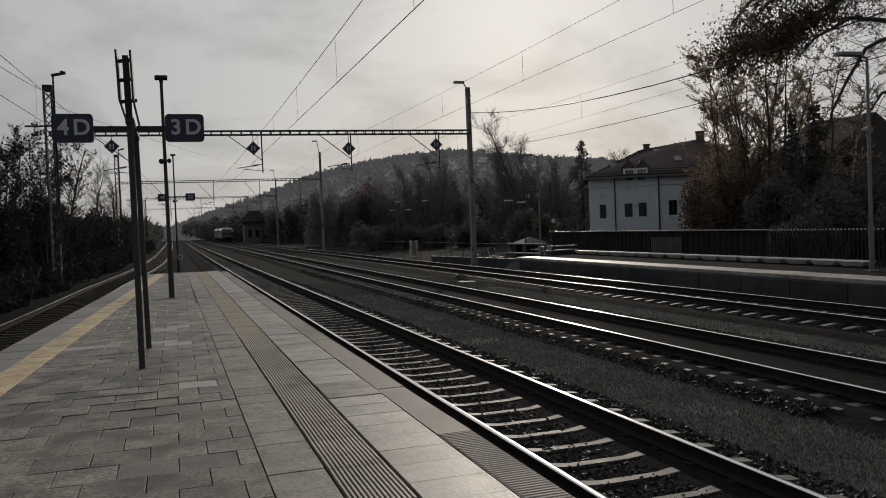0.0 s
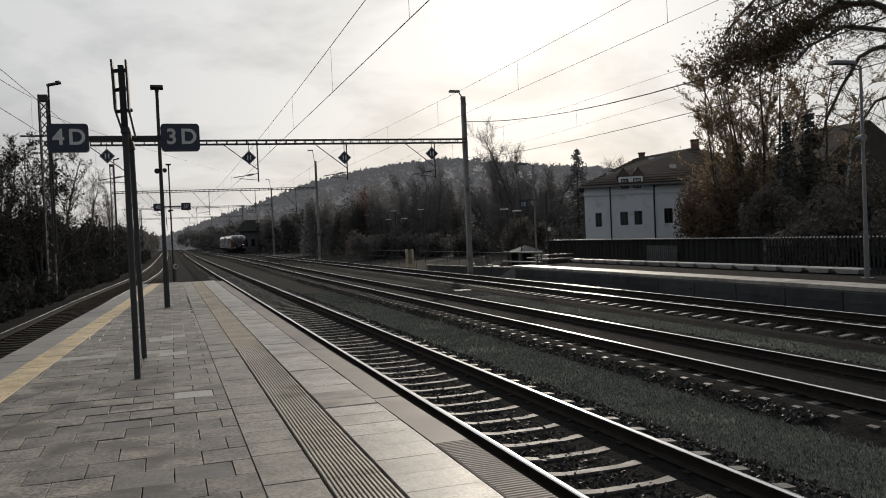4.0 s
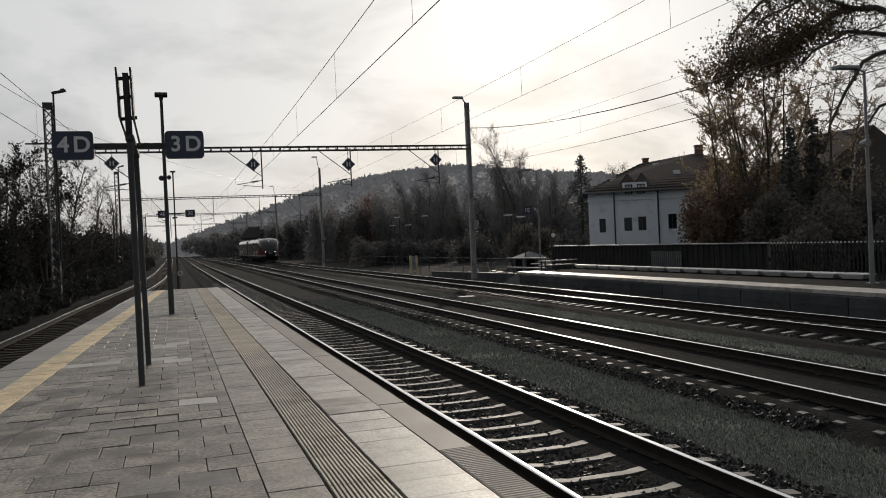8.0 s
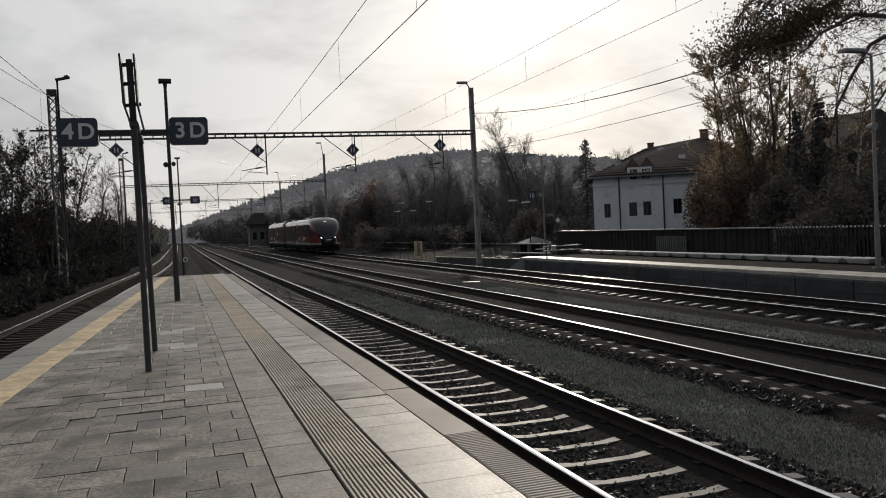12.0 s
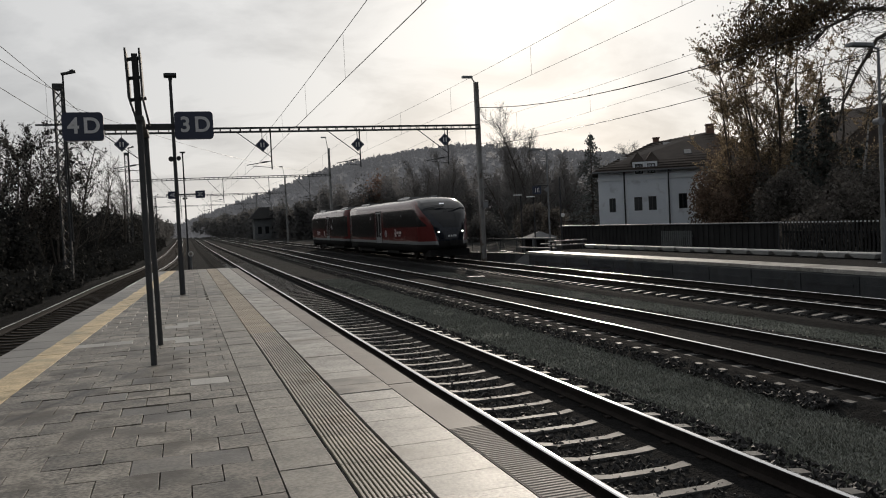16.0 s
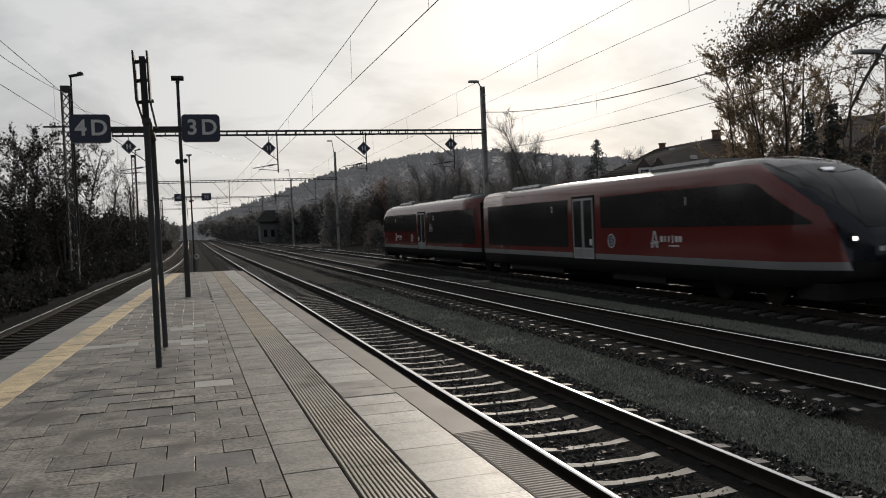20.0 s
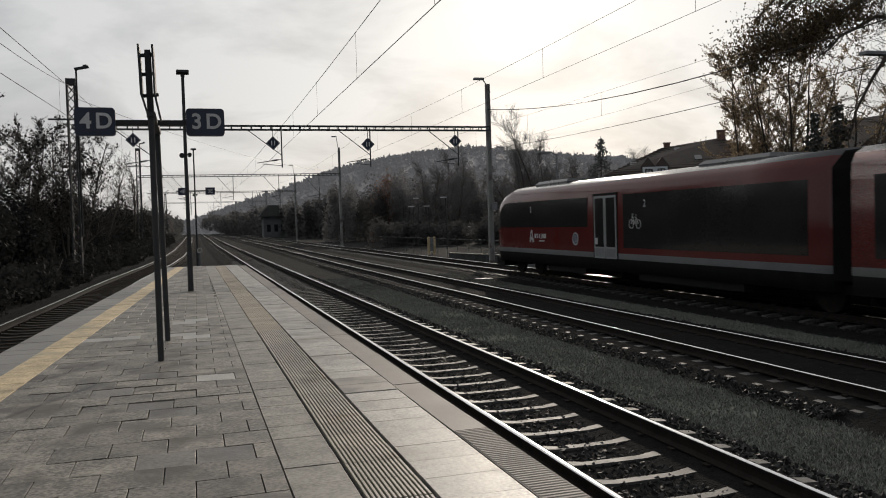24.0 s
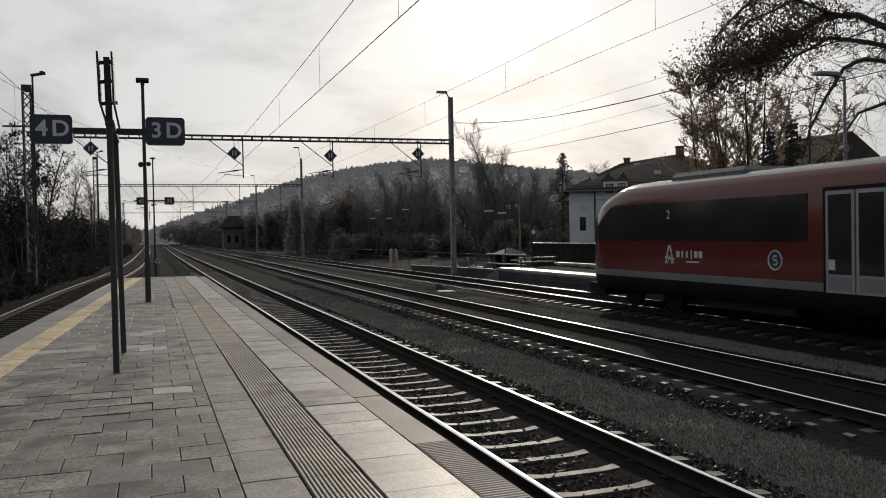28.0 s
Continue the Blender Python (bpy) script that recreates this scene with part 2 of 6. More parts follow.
def tube(bm, a, b, r0, r1=None, sides=8, caps=True):
    """A tapered bar of round section from a to b."""
    a, b = Vector(a), Vector(b)
    r1 = r0 if r1 is None else r1
    d = (b - a).normalized()
    u = d.orthogonal().normalized()
    w = d.cross(u)
    rings = []
    for p, r in ((a, r0), (b, r1)):
        rings.append([bm.verts.new(p + (u * math.cos(k * math.tau / sides) + w * math.sin(k * math.tau / sides)) * r) for k in range(sides)])
    for k in range(sides):
        bm.faces.new((rings[0][k], rings[0][(k + 1) % sides], rings[1][(k + 1) % sides], rings[1][k]))
    if caps:
        bm.faces.new(rings[0][::-1])
        bm.faces.new(rings[1])


def beam(bm, a, b, w, h, up=(0, 0, 1)):
    """A bar of rectangular section w by h from a to b."""
    a, b = Vector(a), Vector(b)
    d = (b - a).normalized()
    s = d.cross(Vector(up))
    s = s.normalized() if s.length > 1e-4 else Vector((1, 0, 0))
    u = s.cross(d)
    rings = [[bm.verts.new(p + s * i * w / 2 + u * j * h / 2) for i, j in ((-1, -1), (1, -1), (1, 1), (-1, 1))] for p in (a, b)]
    for k in range(4):
        bm.faces.new((rings[0][k], rings[0][(k + 1) % 4], rings[1][(k + 1) % 4], rings[1][k]))
    bm.faces.new(rings[0][::-1])
    bm.faces.new(rings[1])


def mesh_of(name, bm, materials, smooth=False):
    bmesh.ops.recalc_face_normals(bm, faces=bm.faces)
    me = bpy.data.meshes.new(name)
    bm.to_mesh(me)
    bm.free()
    for m in (materials if isinstance(materials, (list, tuple)) else (materials,)):
        me.materials.append(m)
    if smooth:
        me.shade_smooth()
    return me


def part(name, bm, material, parent=None, label="", smooth=False, at=None):
    """Links a bmesh (or a ready mesh) as one object under a thing or a part."""
    me = bm if isinstance(bm, bpy.types.Mesh) else mesh_of(name, bm, material, smooth)
    ob = new(name, me)
    if parent:
        ob.parent = parent
    if at is not None:
        ob.matrix_basis = at
    if label:
        tagged(ob, label)
    return ob


def thing(name, label, category, at=None, group="", kind=""):
    e = new(name)
    e.empty_display_size = 0.2
    if at is not None:
        e.matrix_basis = at
    return tagged(e, label, category, group, kind)


def shape():
    return bmesh.new()


def letters(name, text, size, material, parent, at, thick=0.004, label="", bold=0.0):
    """Raised lettering in the built-in font, as a mesh part."""
    cu = bpy.data.curves.new(name, "FONT")
    cu.body, cu.size, cu.extrude, cu.align_x, cu.align_y = text, size, thick, "CENTER", "CENTER"
    cu.offset = bold
    tmp = bpy.data.objects.new(name, cu)
    me = bpy.data.meshes.new_from_object(tmp)
    bpy.data.objects.remove(tmp)
    me.materials.clear()
    me.materials.append(material)
    return part(name, me, material, parent, label, at=at)


# ---- ground ----
def along(points, y):
    """The value at y on a broken line of (y, value), eased between its points."""
    if y <= points[0][0]:
        return points[0][1]
    for (y0, x0), (y1, x1) in zip(points, points[1:]):
        if y <= y1:
            return x0 + (x1 - x0) * (y - y0) / (y1 - y0)
    return points[-1][1]


T1 = [(-60, 13.79), (30, 13.79), (65, 13.65), (200, 13.6), (420, 13.4)]
T2 = [(-60, 8.66), (45, 8.66), (78, 8.88), (110, 9.05), (420, 9.15)]
T3 = [(-60, 3.86), (110, 3.86), (150, 3.98), (200, 4.3), (420, 4.6)]
T4 = [(-60, -7.7), (0, -4.95), (15, -4.15), (28, -3.5), (39, -3.05), (48, -2.5), (57, -1.95), (70, -1.45), (94, -1.0), (174, -0.65), (420, -0.5)]
BED_Z = -0.26  # foot of the ballast

bm = shape()
xs = [-3000, -400, -120, -60, -30, -18, -11, -6, 0, 6, 12, 18, 24, 32, 60, 120, 400, 3000]
ys = [-3000, -300, -60, -20, 0, 20, 40, 70, 110, 170, 260, 420, 900, 3000]
grid = {}
for i, x in enumerate(xs):
    for j, y in enumerate(ys):
        grid[i, j] = bm.verts.new((x, y, BED_Z - 0.06))
for i in range(len(xs) - 1):
    for j in range(len(ys) - 1):
        bm.faces.new((grid[i, j], grid[i + 1, j], grid[i + 1, j + 1], grid[i, j + 1]))
ground = tagged(new("ground", mesh_of("ground", bm, SOIL)), "dark weedy soil and cinder between the tracks", "ground", kind="structure")

for nm, x0, x1 in (("turf_strip", 5.1, 7.35), ("turf_strip", 10.4, 12.75)):
    bm = shape()
    y = -20
    while y < 22:  # slightly uneven strip
        slab(bm, x0, y, BED_Z - 0.12, x1, y + 10, BED_Z - 0.05, 0.03)
        y += 10
    bmesh.ops.remove_doubles(bm, verts=bm.verts, dist=0.001)
    tagged(part(nm, bm, TURF), "thin grey-green turf between the tracks", "turf", kind="structure")


# ---- tracks ----
def sweep(bm, line, profile, y0, y1, step, m=0):
    """Draws a closed profile of (x, z) along the track line from y0 to y1."""
    ys_, y = [], y0
    while y < y1:
        ys_.append(y)
        y += step if y < 120 else step * 4
    ys_.append(y1)
    last = None
    for y in ys_:
        x = along(line, y)
        ring = [bm.verts.new((x + px, y, pz)) for px, pz in profile]
        if last:
            k = len(ring)
            for i in range(k):
                fc = bm.faces.new((last[i], last[(i + 1) % k], ring[(i + 1) % k], ring[i]))
                fc.material_index = m(i) if callable(m) else m
        last = ring


RAIL = [(-0.07, -0.15), (-0.07, -0.14), (-0.014, -0.115), (-0.01, -0.045), (-0.036, -0.033), (-0.036, -0.014), (-0.034, -0.009), (-0.029, -0.005), (-0.02, -0.002), (-0.01, -0.0004),
        (0.01, -0.0004), (0.02, -0.002), (0.029, -0.005), (0.034, -0.009), (0.036, -0.014), (0.036, -0.033), (0.01, -0.045), (0.014, -0.115), (0.07, -0.14), (0.07, -0.15)]


def sleeper_mesh(dark_sleepers=False):
    """A concrete sleeper with raised rail seats and a waist."""
    bm = shape()
    prof = [(-1.3, -0.19, 0.07), (-1.05, -0.168, 0.085), (-0.55, -0.168, 0.08), (-0.3, -0.195, 0.058), (0.3, -0.195, 0.058), (0.55, -0.168, 0.08), (1.05, -0.168, 0.085), (1.3, -0.19, 0.07)]
    rings = [[bm.verts.new(p) for p in ((x, -w - 0.02, -0.36), (x, -w, z), (x, w, z), (x, w + 0.02, -0.36))] for x, z, w in prof]
    for p, q in zip(rings, rings[1:]):
        for i in range(3):
            bm.faces.new((p[i], p[i + 1], q[i + 1], q[i]))
    for r in (rings[0], rings[-1]):
        bm.faces.new(r)
    for s in (-1, 1):  # rail fastenings
        for o in (-0.12, 0.12):
            box(bm, s * 0.7535 + o - 0.025, -0.045, -0.168, s * 0.7535 + o + 0.025, 0.045, -0.14, 1)
    return mesh_of("sleeper", bm, (SLEEPER if not dark_sleepers else SLEEPER_DARK, RUST))


SLEEPER_MESH, SLEEPER_DARK_MESH = sleeper_mesh(), sleeper_mesh(True)


def bed(name, line, y0, y1, left=2.0, right=2.0, top=-0.2, heap=0.0, cover=0.0, mid=-0.02):
    bm = shape()
    sweep(bm, line, [(-left - 0.3, BED_Z - 0.1), (-left + 0.1, top - 0.03), (-1.22, top + cover * 0.5), (-1.1, top + cover), (-0.66, top + 0.012), (-0.5, top - 0.012), (-0.3, top + mid), (0.0, top + mid), (0.36, max(top - 0.012 + heap * 0.2, top + mid)), (0.54, top + heap), (0.7, top + heap), (1.08, top + max(heap, 0.036)), (1.16, top), (right - 0.1, top - 0.03), (right + 0.3, BED_Z - 0.1)], y0, y1, 4)
    return mesh_of(name, bm, BALLAST)


def track(name, line, y0, y1, near, first, label, left=2.0, right=2.0, dark_sleepers=False, heap=0.0, cover=0.0, mid=-0.02):
    t = thing(name, label, "railway track", kind="structure")
    part("ballast_bed", bed("ballast_bed", line, y0, y1, left, right, heap=heap, cover=cover, mid=mid), BALLAST, t, "dark crushed-stone ballast bed")
    for s in (-1, 1):
        bm = shape()
        sweep(bm, line, [(s * 0.7535 + x, z) for x, z in RAIL], y0, y1, 2.0, m=lambda i: 1 if 6 <= i <= 12 else 0)
        rail = part("rail", bm, (RUST, STEEL), t, "rusty steel rail with a polished running surface")
        for fc in rail.data.polygons:  # the worn head is rounded
            fc.use_smooth = fc.material_index == 1
    pitch = 0.604
    y = first - pitch * int((first - y0) / pitch)
    far = shape()
    while y < min(y1, 230):
        if near[0] <= y <= near[1]:
            part("sleeper", SLEEPER_DARK_MESH if dark_sleepers else SLEEPER_MESH, None, t, at=pose(along(line, y), y, 0, 0, 0, random.uniform(-0.6, 0.6)))
        else:
            x = along(line, y)
            box(far, x - 1.3, y - 0.13, -0.3, x + 1.3, y + 0.13, -0.17)
        y += pitch
    if len(far.verts):
        tagged(part("far_sleepers", far, SLEEPER_DARK if dark_sleepers else SLEEPER_FAR, t), kind="stuff")
    else:
        far.free()
    return t


track("track_3", T3, -20, 420, (3, 60), 6.65, "straight track on concrete sleepers beside the island platform", 2.0, 1.35, heap=0.038)
track("track_2", T2, -20, 420, (6, 70), 9.12, "straight middle track on concrete sleepers in dark ballast", 1.45, 2.0, heap=0.04, cover=0.034, mid=0.012)
track("track_1", T1, -20, 420, (8, 80), 13.1, "straight track on concrete sleepers beside the far platform", 1.75, 1.6, heap=0.034, cover=-0.045, mid=0.004)
track("track_4", T4, -20, 420, (12, 60), 12.2, "track curving in behind the island platform", dark_sleepers=True)


# ---- island platform ----
PZ = 0.55
END_Y, START_Y = 37.8, -12.0


def left_edge(y):
    return -2.43 + 0.056 * (y - 15.65)


def yellow_left(y):
    return -1.92 + 0.05 * (y - 12.2)


platform = thing("platform", "grey paved island platform with a yellow line and grooved guide strip", "platform", kind="structure")
bm = shape()
v = [bm.verts.new((x, y, z)) for z in (-0.5, PZ - 0.06) for x, y in ((left_edge(START_Y) + 0.1, START_Y), (2.05, START_Y), (2.05, END_Y), (left_edge(END_Y) + 0.1, END_Y))]
for q in ((0, 1, 2, 3), (4, 5, 6, 7), (0, 1, 5, 4), (1, 2, 6, 5), (2, 3, 7, 6), (3, 0, 4, 7)):
    bm.faces.new([v[i] for i in q])
part("platform_body", bm, (JOINT,), platform, "dark bedding under the paving")
bm = shape()
box(bm, 2.04, START_Y, -0.5, 2.12, END_Y, PZ - 0.16)
part("platform_wall", bm, CONCRETE, platform, "grey concrete platform wall")

# ---- far platform ----
far_platform = thing("far_platform", "low concrete side platform with a pale edge strip", "platform", kind="structure")
bm = shape()
box(bm, 15.36, -14, -0.5, 18.9, 36.2, 0.42)
part("platform_body", bm, CONCRETE, far_platform)
bm = shape()
v = [bm.verts.new(p) for p in ((15.36, 36.2, -0.45), (18.9, 36.2, -0.45), (18.9, 36.2, 0.42), (15.36, 36.2, 0.42), (15.36, 38.8, -0.42), (18.9, 38.8, -0.42))]
for q in ((0, 1, 2, 3), (3, 2, 5, 4), (0, 3, 4), (1, 5, 2)):
    bm.faces.new([v[i] for i in q])
part("ramp", bm, CONCRETE, far_platform, "concrete end ramp")


# ---- overhead line ----
def lattice(bm, base, top, w, n, chord=0.05, lace=0.03):
    """A square lattice post."""
    b, t = Vector(base), Vector(top)
    cs = [(-1, -1), (1, -1), (1, 1), (-1, 1)]
    for sx, sy in cs:
        beam(bm, b + Vector((sx * w / 2, sy * w / 2, 0)), t + Vector((sx * w / 2, sy * w / 2, 0)), chord, chord, (0, 1, 0))
    for k in range(n):
        p, q = b.lerp(t, k / n), b.lerp(t, (k + 1) / n)
        for i in range(4):
            a, c = cs[i], cs[(i + 1) % 4]
            if k % 2:
                a, c = c, a
            beam(bm, p + Vector((a[0] * w / 2, a[1] * w / 2, 0)), q + Vector((c[0] * w / 2, c[1] * w / 2, 0)), lace, lace, (0.3, 1, 0))


def portal(y, x0, x1, tracks, z=7.4, left_h=9.8, right_h=10.1, signs=(), steps=0.5, lamps=True, lamp_up=0.25):
    """A lattice cross beam on two masts with registration drops and diamond signs."""
    p = thing("catenary_portal", "steel lattice portal carrying the overhead wires across the tracks", "catenary portal", pose(0, y, 0), group="catenary portals")
    bm = shape()
    lattice(bm, (x0, 0, -0.5), (x0, 0, left_h), 0.36, 22, 0.075, 0.04)
    box(bm, x0 - 0.22, -0.22, left_h, x0 + 0.22, 0.22, left_h + 0.3)
    part("lattice_mast", bm, DARK_STEEL, p, "dark lattice mast")
    bm = shape()
    for s in (-1, 1):  # two channels with battens between
        beam(bm, (x1 + s * 0.12, 0, -0.6), (x1 + s * 0.09, 0, right_h), 0.05, 0.22, (0, 1, 0))
    box(bm, x1 - 0.1, -0.03, -0.6, x1 + 0.1, 0.03, right_h)
    for k in range(9):
        zz = 0.6 + k * 1.1
        box(bm, x1 - 0.13, -0.125, zz, x1 + 0.13, -0.112, zz + 0.12)
    part("mast", bm, MAST, p, "grey steel mast")
    bm = shape()
    for zz in (z - 0.1, z + 0.1):
        for yy in (-0.22, 0.22):
            beam(bm, (x0, yy, zz), (x1, yy, zz), 0.05, 0.05)
    k = int((x1 - x0) / steps)
    for i in range(k + 1):
        x = x0 + (x1 - x0) * i / k
        for yy in (-0.22, 0.22):
            beam(bm, (x, yy, z - 0.1), (x, yy, z + 0.1), 0.05, 0.03, (0, 1, 0))
        if i < k:
            x2 = x0 + (x1 - x0) * (i + 1) / k
            for zz in (z - 0.1, z + 0.1):
                beam(bm, (x, -0.22 if i % 2 else 0.22, zz), (x2, 0.22 if i % 2 else -0.22, zz), 0.03, 0.03)
    part("cross_beam", bm, DARK_STEEL, p, "flat lattice cross beam")
    for x in tracks:
        bm = shape()
        tube(bm, (x + 0.9, 0, z), (x + 0.9, 0, 5.3), 0.035)
        tube(bm, (x - 0.85, 0, z - 0.1), (x + 0.9, 0, 5.95), 0.022)
        tube(bm, (x + 0.9, 0, 5.75), (x - 0.4, 0, 5.55), 0.02)
        tube(bm, (x + 0.9, 0, 5.4), (x - 0.1, 0, 5.5), 0.015)
        for q in (0.25, 0.35, 0.45):
            tube(bm, (x + 0.9 - q, 0, 5.75 - q * 0.15), (x + 0.82 - q, 0, 5.735 - q * 0.15), 0.05, sides=6)
        part("drop_bracket", bm, DARK_STEEL, p, "drop bracket with insulators")
    for x, zs in signs:
        bm = shape()
        r = 0.37
        vs = [bm.verts.new((x + a * r, yy, zs + b * r)) for yy in (-0.32, -0.3) for a, b in ((-1, 0), (0, -1), (1, 0), (0, 1))]
        for q in ((0, 1, 2, 3), (4, 5, 6, 7), (0, 1, 5, 4), (1, 2, 6, 5), (2, 3, 7, 6), (3, 0, 4, 7)):
            bm.faces.new([vs[i] for i in q])
        dia = part("diamond_sign", bm, NAVY, p, "dark diamond-shaped track sign")
        bm = shape()
        o = [[bm.verts.new((x + a * rr, -0.324, zs + b * rr)) for a, b in ((-1, 0), (0, -1), (1, 0), (0, 1))] for rr in (0.335, 0.3)]
        for i in range(4):
            bm.faces.new((o[0][i], o[0][(i + 1) % 4], o[1][(i + 1) % 4], o[1][i]))
        part("sign_border", bm, GALV, dia, "thin pale border")
        for xo in (-0.075, 0.075):  # two pale bars
            bm = shape()
            box(bm, x + xo - 0.028, -0.328, zs - 0.12, x + xo + 0.028, -0.322, zs + 0.12)
            part("bar", bm, WHITE, dia, "pale upright bar")
        bm = shape()
        beam(bm, (x, -0.28, zs + 0.34), (x, -0.28, z), 0.03, 0.03, (0, 1, 0))
        part("hanger", bm, DARK_STEEL, dia)
    if lamps:
        bm = shape()
        tube(bm, (x1 - 0.1, 0, right_h), (x1 - 0.3, -0.1, right_h + lamp_up), 0.035)
        slab(bm, x1 - 0.85, -0.2, right_h + lamp_up - 0.05, x1 - 0.25, 0.02, right_h + lamp_up + 0.08, 0.03)
        part("lamp_head", bm, GALV, p, "grey floodlight head")
        bm = shape()
        lh = left_h + 0.32
        tube(bm, (x0 + 0.27, 0, 2), (x0 + 0.27, 0, lh + 0.42), 0.045)
        beam(bm, (x0 + 0.2, -0.02, lh + 0.46), (x0 + 0.86, -0.02, lh + 0.6), 0.27, 0.1)
        beam(bm, (x0 + 0.6, -0.02, lh + 0.62), (x0 + 0.78, -0.02, lh + 0.66), 0.2, 0.08)
        part("lamp_arm", bm, DARK_STEEL, p, "lamp on a tube arm")
        bm = shape()
        beam(bm, (x0 - 1.1, 0, left_h - 1.7), (x0 + 0.4, 0, left_h - 1.7), 0.08, 0.08)
        part("bracket", bm, DARK_STEEL, p)
        bm = shape()
        slab(bm, x1 - 0.02, -0.3, 2.75, x1 + 0.3, -0.13, 3.1, 0.02)
        part("switch_box", bm, GALV, p, "grey switch box on the mast")
    return p


def four(y):
    return [along(t, y) for t in (T4, T3, T2, T1)]


portal(45, -5.45, 16.48, four(45), left_h=9.48, right_h=9.95, signs=((-2.63, 6.73), (4.29, 6.57), (9.37, 6.5), (14.36, 6.67)))
portal(97.7, -5.35, 17.0, four(97.7), z=8.1, right_h=11.24, left_h=10.9, lamp_up=1.25)
portal(141.5, -5.5, 17.0, four(141.5), z=8.05, right_h=10.95, left_h=9.7, lamp_up=1.4, steps=0.7)
portal(198, -5.35, 17.0, four(198), z=8.1, right_h=10.14, left_h=10.0, steps=1.0)


# ---- wires ----
def strand(bm, pts, r):
    """One continuous thin skin through the points."""
    last = None
    for p in pts:
        ring = [bm.verts.new(p + Vector((r * math.cos(k * math.tau / 5), 0, r * math.sin(k * math.tau / 5)))) for k in range(5)]
        if last:
            for k in range(5):
                bm.faces.new((last[k], last[(k + 1) % 5], ring[(k + 1) % 5], ring[k]))
        last = ring


def wire(name, pts, r, label, category="overhead wire"):
    """A thin wire through the points."""
    bm = shape()
    strand(bm, pts, r)
    return tagged(part(name, bm, WIRE), label, category, group="overhead wires")


def catenary(line, ys_, contact=5.64, tops=(7.5, 6.65, 6.9, 6.9, 6.9, 6.9), sag=0.3, side=0.0, thick=0.0085):
    """A contact wire hung by droppers from a sagging messenger wire, as one thing."""
    w = thing("overhead_line", "contact wire hung on droppers below a sagging messenger wire", "overhead wire", group="overhead wires")
    zig = 0.2
    lo, hi, drop = shape(), shape(), shape()
    low, high = [], []
    for k, (a, b) in enumerate(zip(ys_, ys_[1:])):
        za, zb = (zig, -zig) if k % 2 else (-zig, zig)
        n = 12
        for i in range(0 if k == 0 else 1, n + 1):
            f = i / n
            y = a + (b - a) * f
            x = along(line, y) + za + (zb - za) * f + side
            low.append(Vector((x, y, contact)))
            high.append(Vector((x, y, tops[k] + (tops[k + 1] - tops[k]) * f - sag * 4 * f * (1 - f))))
        for j in range(-4, 36):  # droppers, evenly spaced along the whole line
            y = 12.85 + 6.75 * j
            if a + 2 < y < b - 2:
                f = (y - a) / (b - a)
                x = along(line, y) + za + (zb - za) * f + side
                tube(drop, (x, y, contact), (x, y, tops[k] + (tops[k + 1] - tops[k]) * f - sag * 4 * f * (1 - f)), 0.004, sides=4, caps=False)
    strand(lo, low, thick)
    strand(hi, high, thick)
    part("contact_wire", lo, WIRE, w)
    part("messenger_wire", hi, WIRE, w)
    tagged(part("droppers", drop, WIRE, w), kind="stuff")
    return w


SUPPORTS = [-14, 45, 97.7, 141.5, 198, 250]
catenary(T3, SUPPORTS)
catenary(T2, SUPPORTS, contact=5.76, tops=(7.0, 6.9, 6.9, 6.9, 6.9, 6.9), sag=0.46, thick=0.0045)
catenary(T1, SUPPORTS, contact=5.72, tops=(6.75, 6.9, 6.9, 6.9, 6.9, 6.9), sag=0.38, thick=0.0045)
catenary(T4, SUPPORTS, contact=5.7)


def sagging(a, b, sag, n=14):
    a, b = Vector(a), Vector(b)
    return [a.lerp(b, i / n) - Vector((0, 0, sag * 4 * (i / n) * (1 - i / n))) for i in range(n + 1)]


wire("feeder_cable", sagging((16.48, 45, 8.5), (16.5, 0, 8.2), 1.6), 0.02, "thick black feeder cable sagging from the portal mast")
wire("feeder_wire", sagging((16.48, 45, 6.25), (16.5, 0, 6.25), 0.48), 0.012, "thin feeder wire above the side platform")
wire("feeder_wire", sagging((-5.4, 45, 9.4), (-6.2, 0, 8.6), 0.9), 0.012, "thin wire beside the curving track")
wire("feeder_wire", sagging((-5.2, 45, 8.8), (17.0, 97.7, 8.4), 0.8), 0.01, "thin cross wire between the portals")


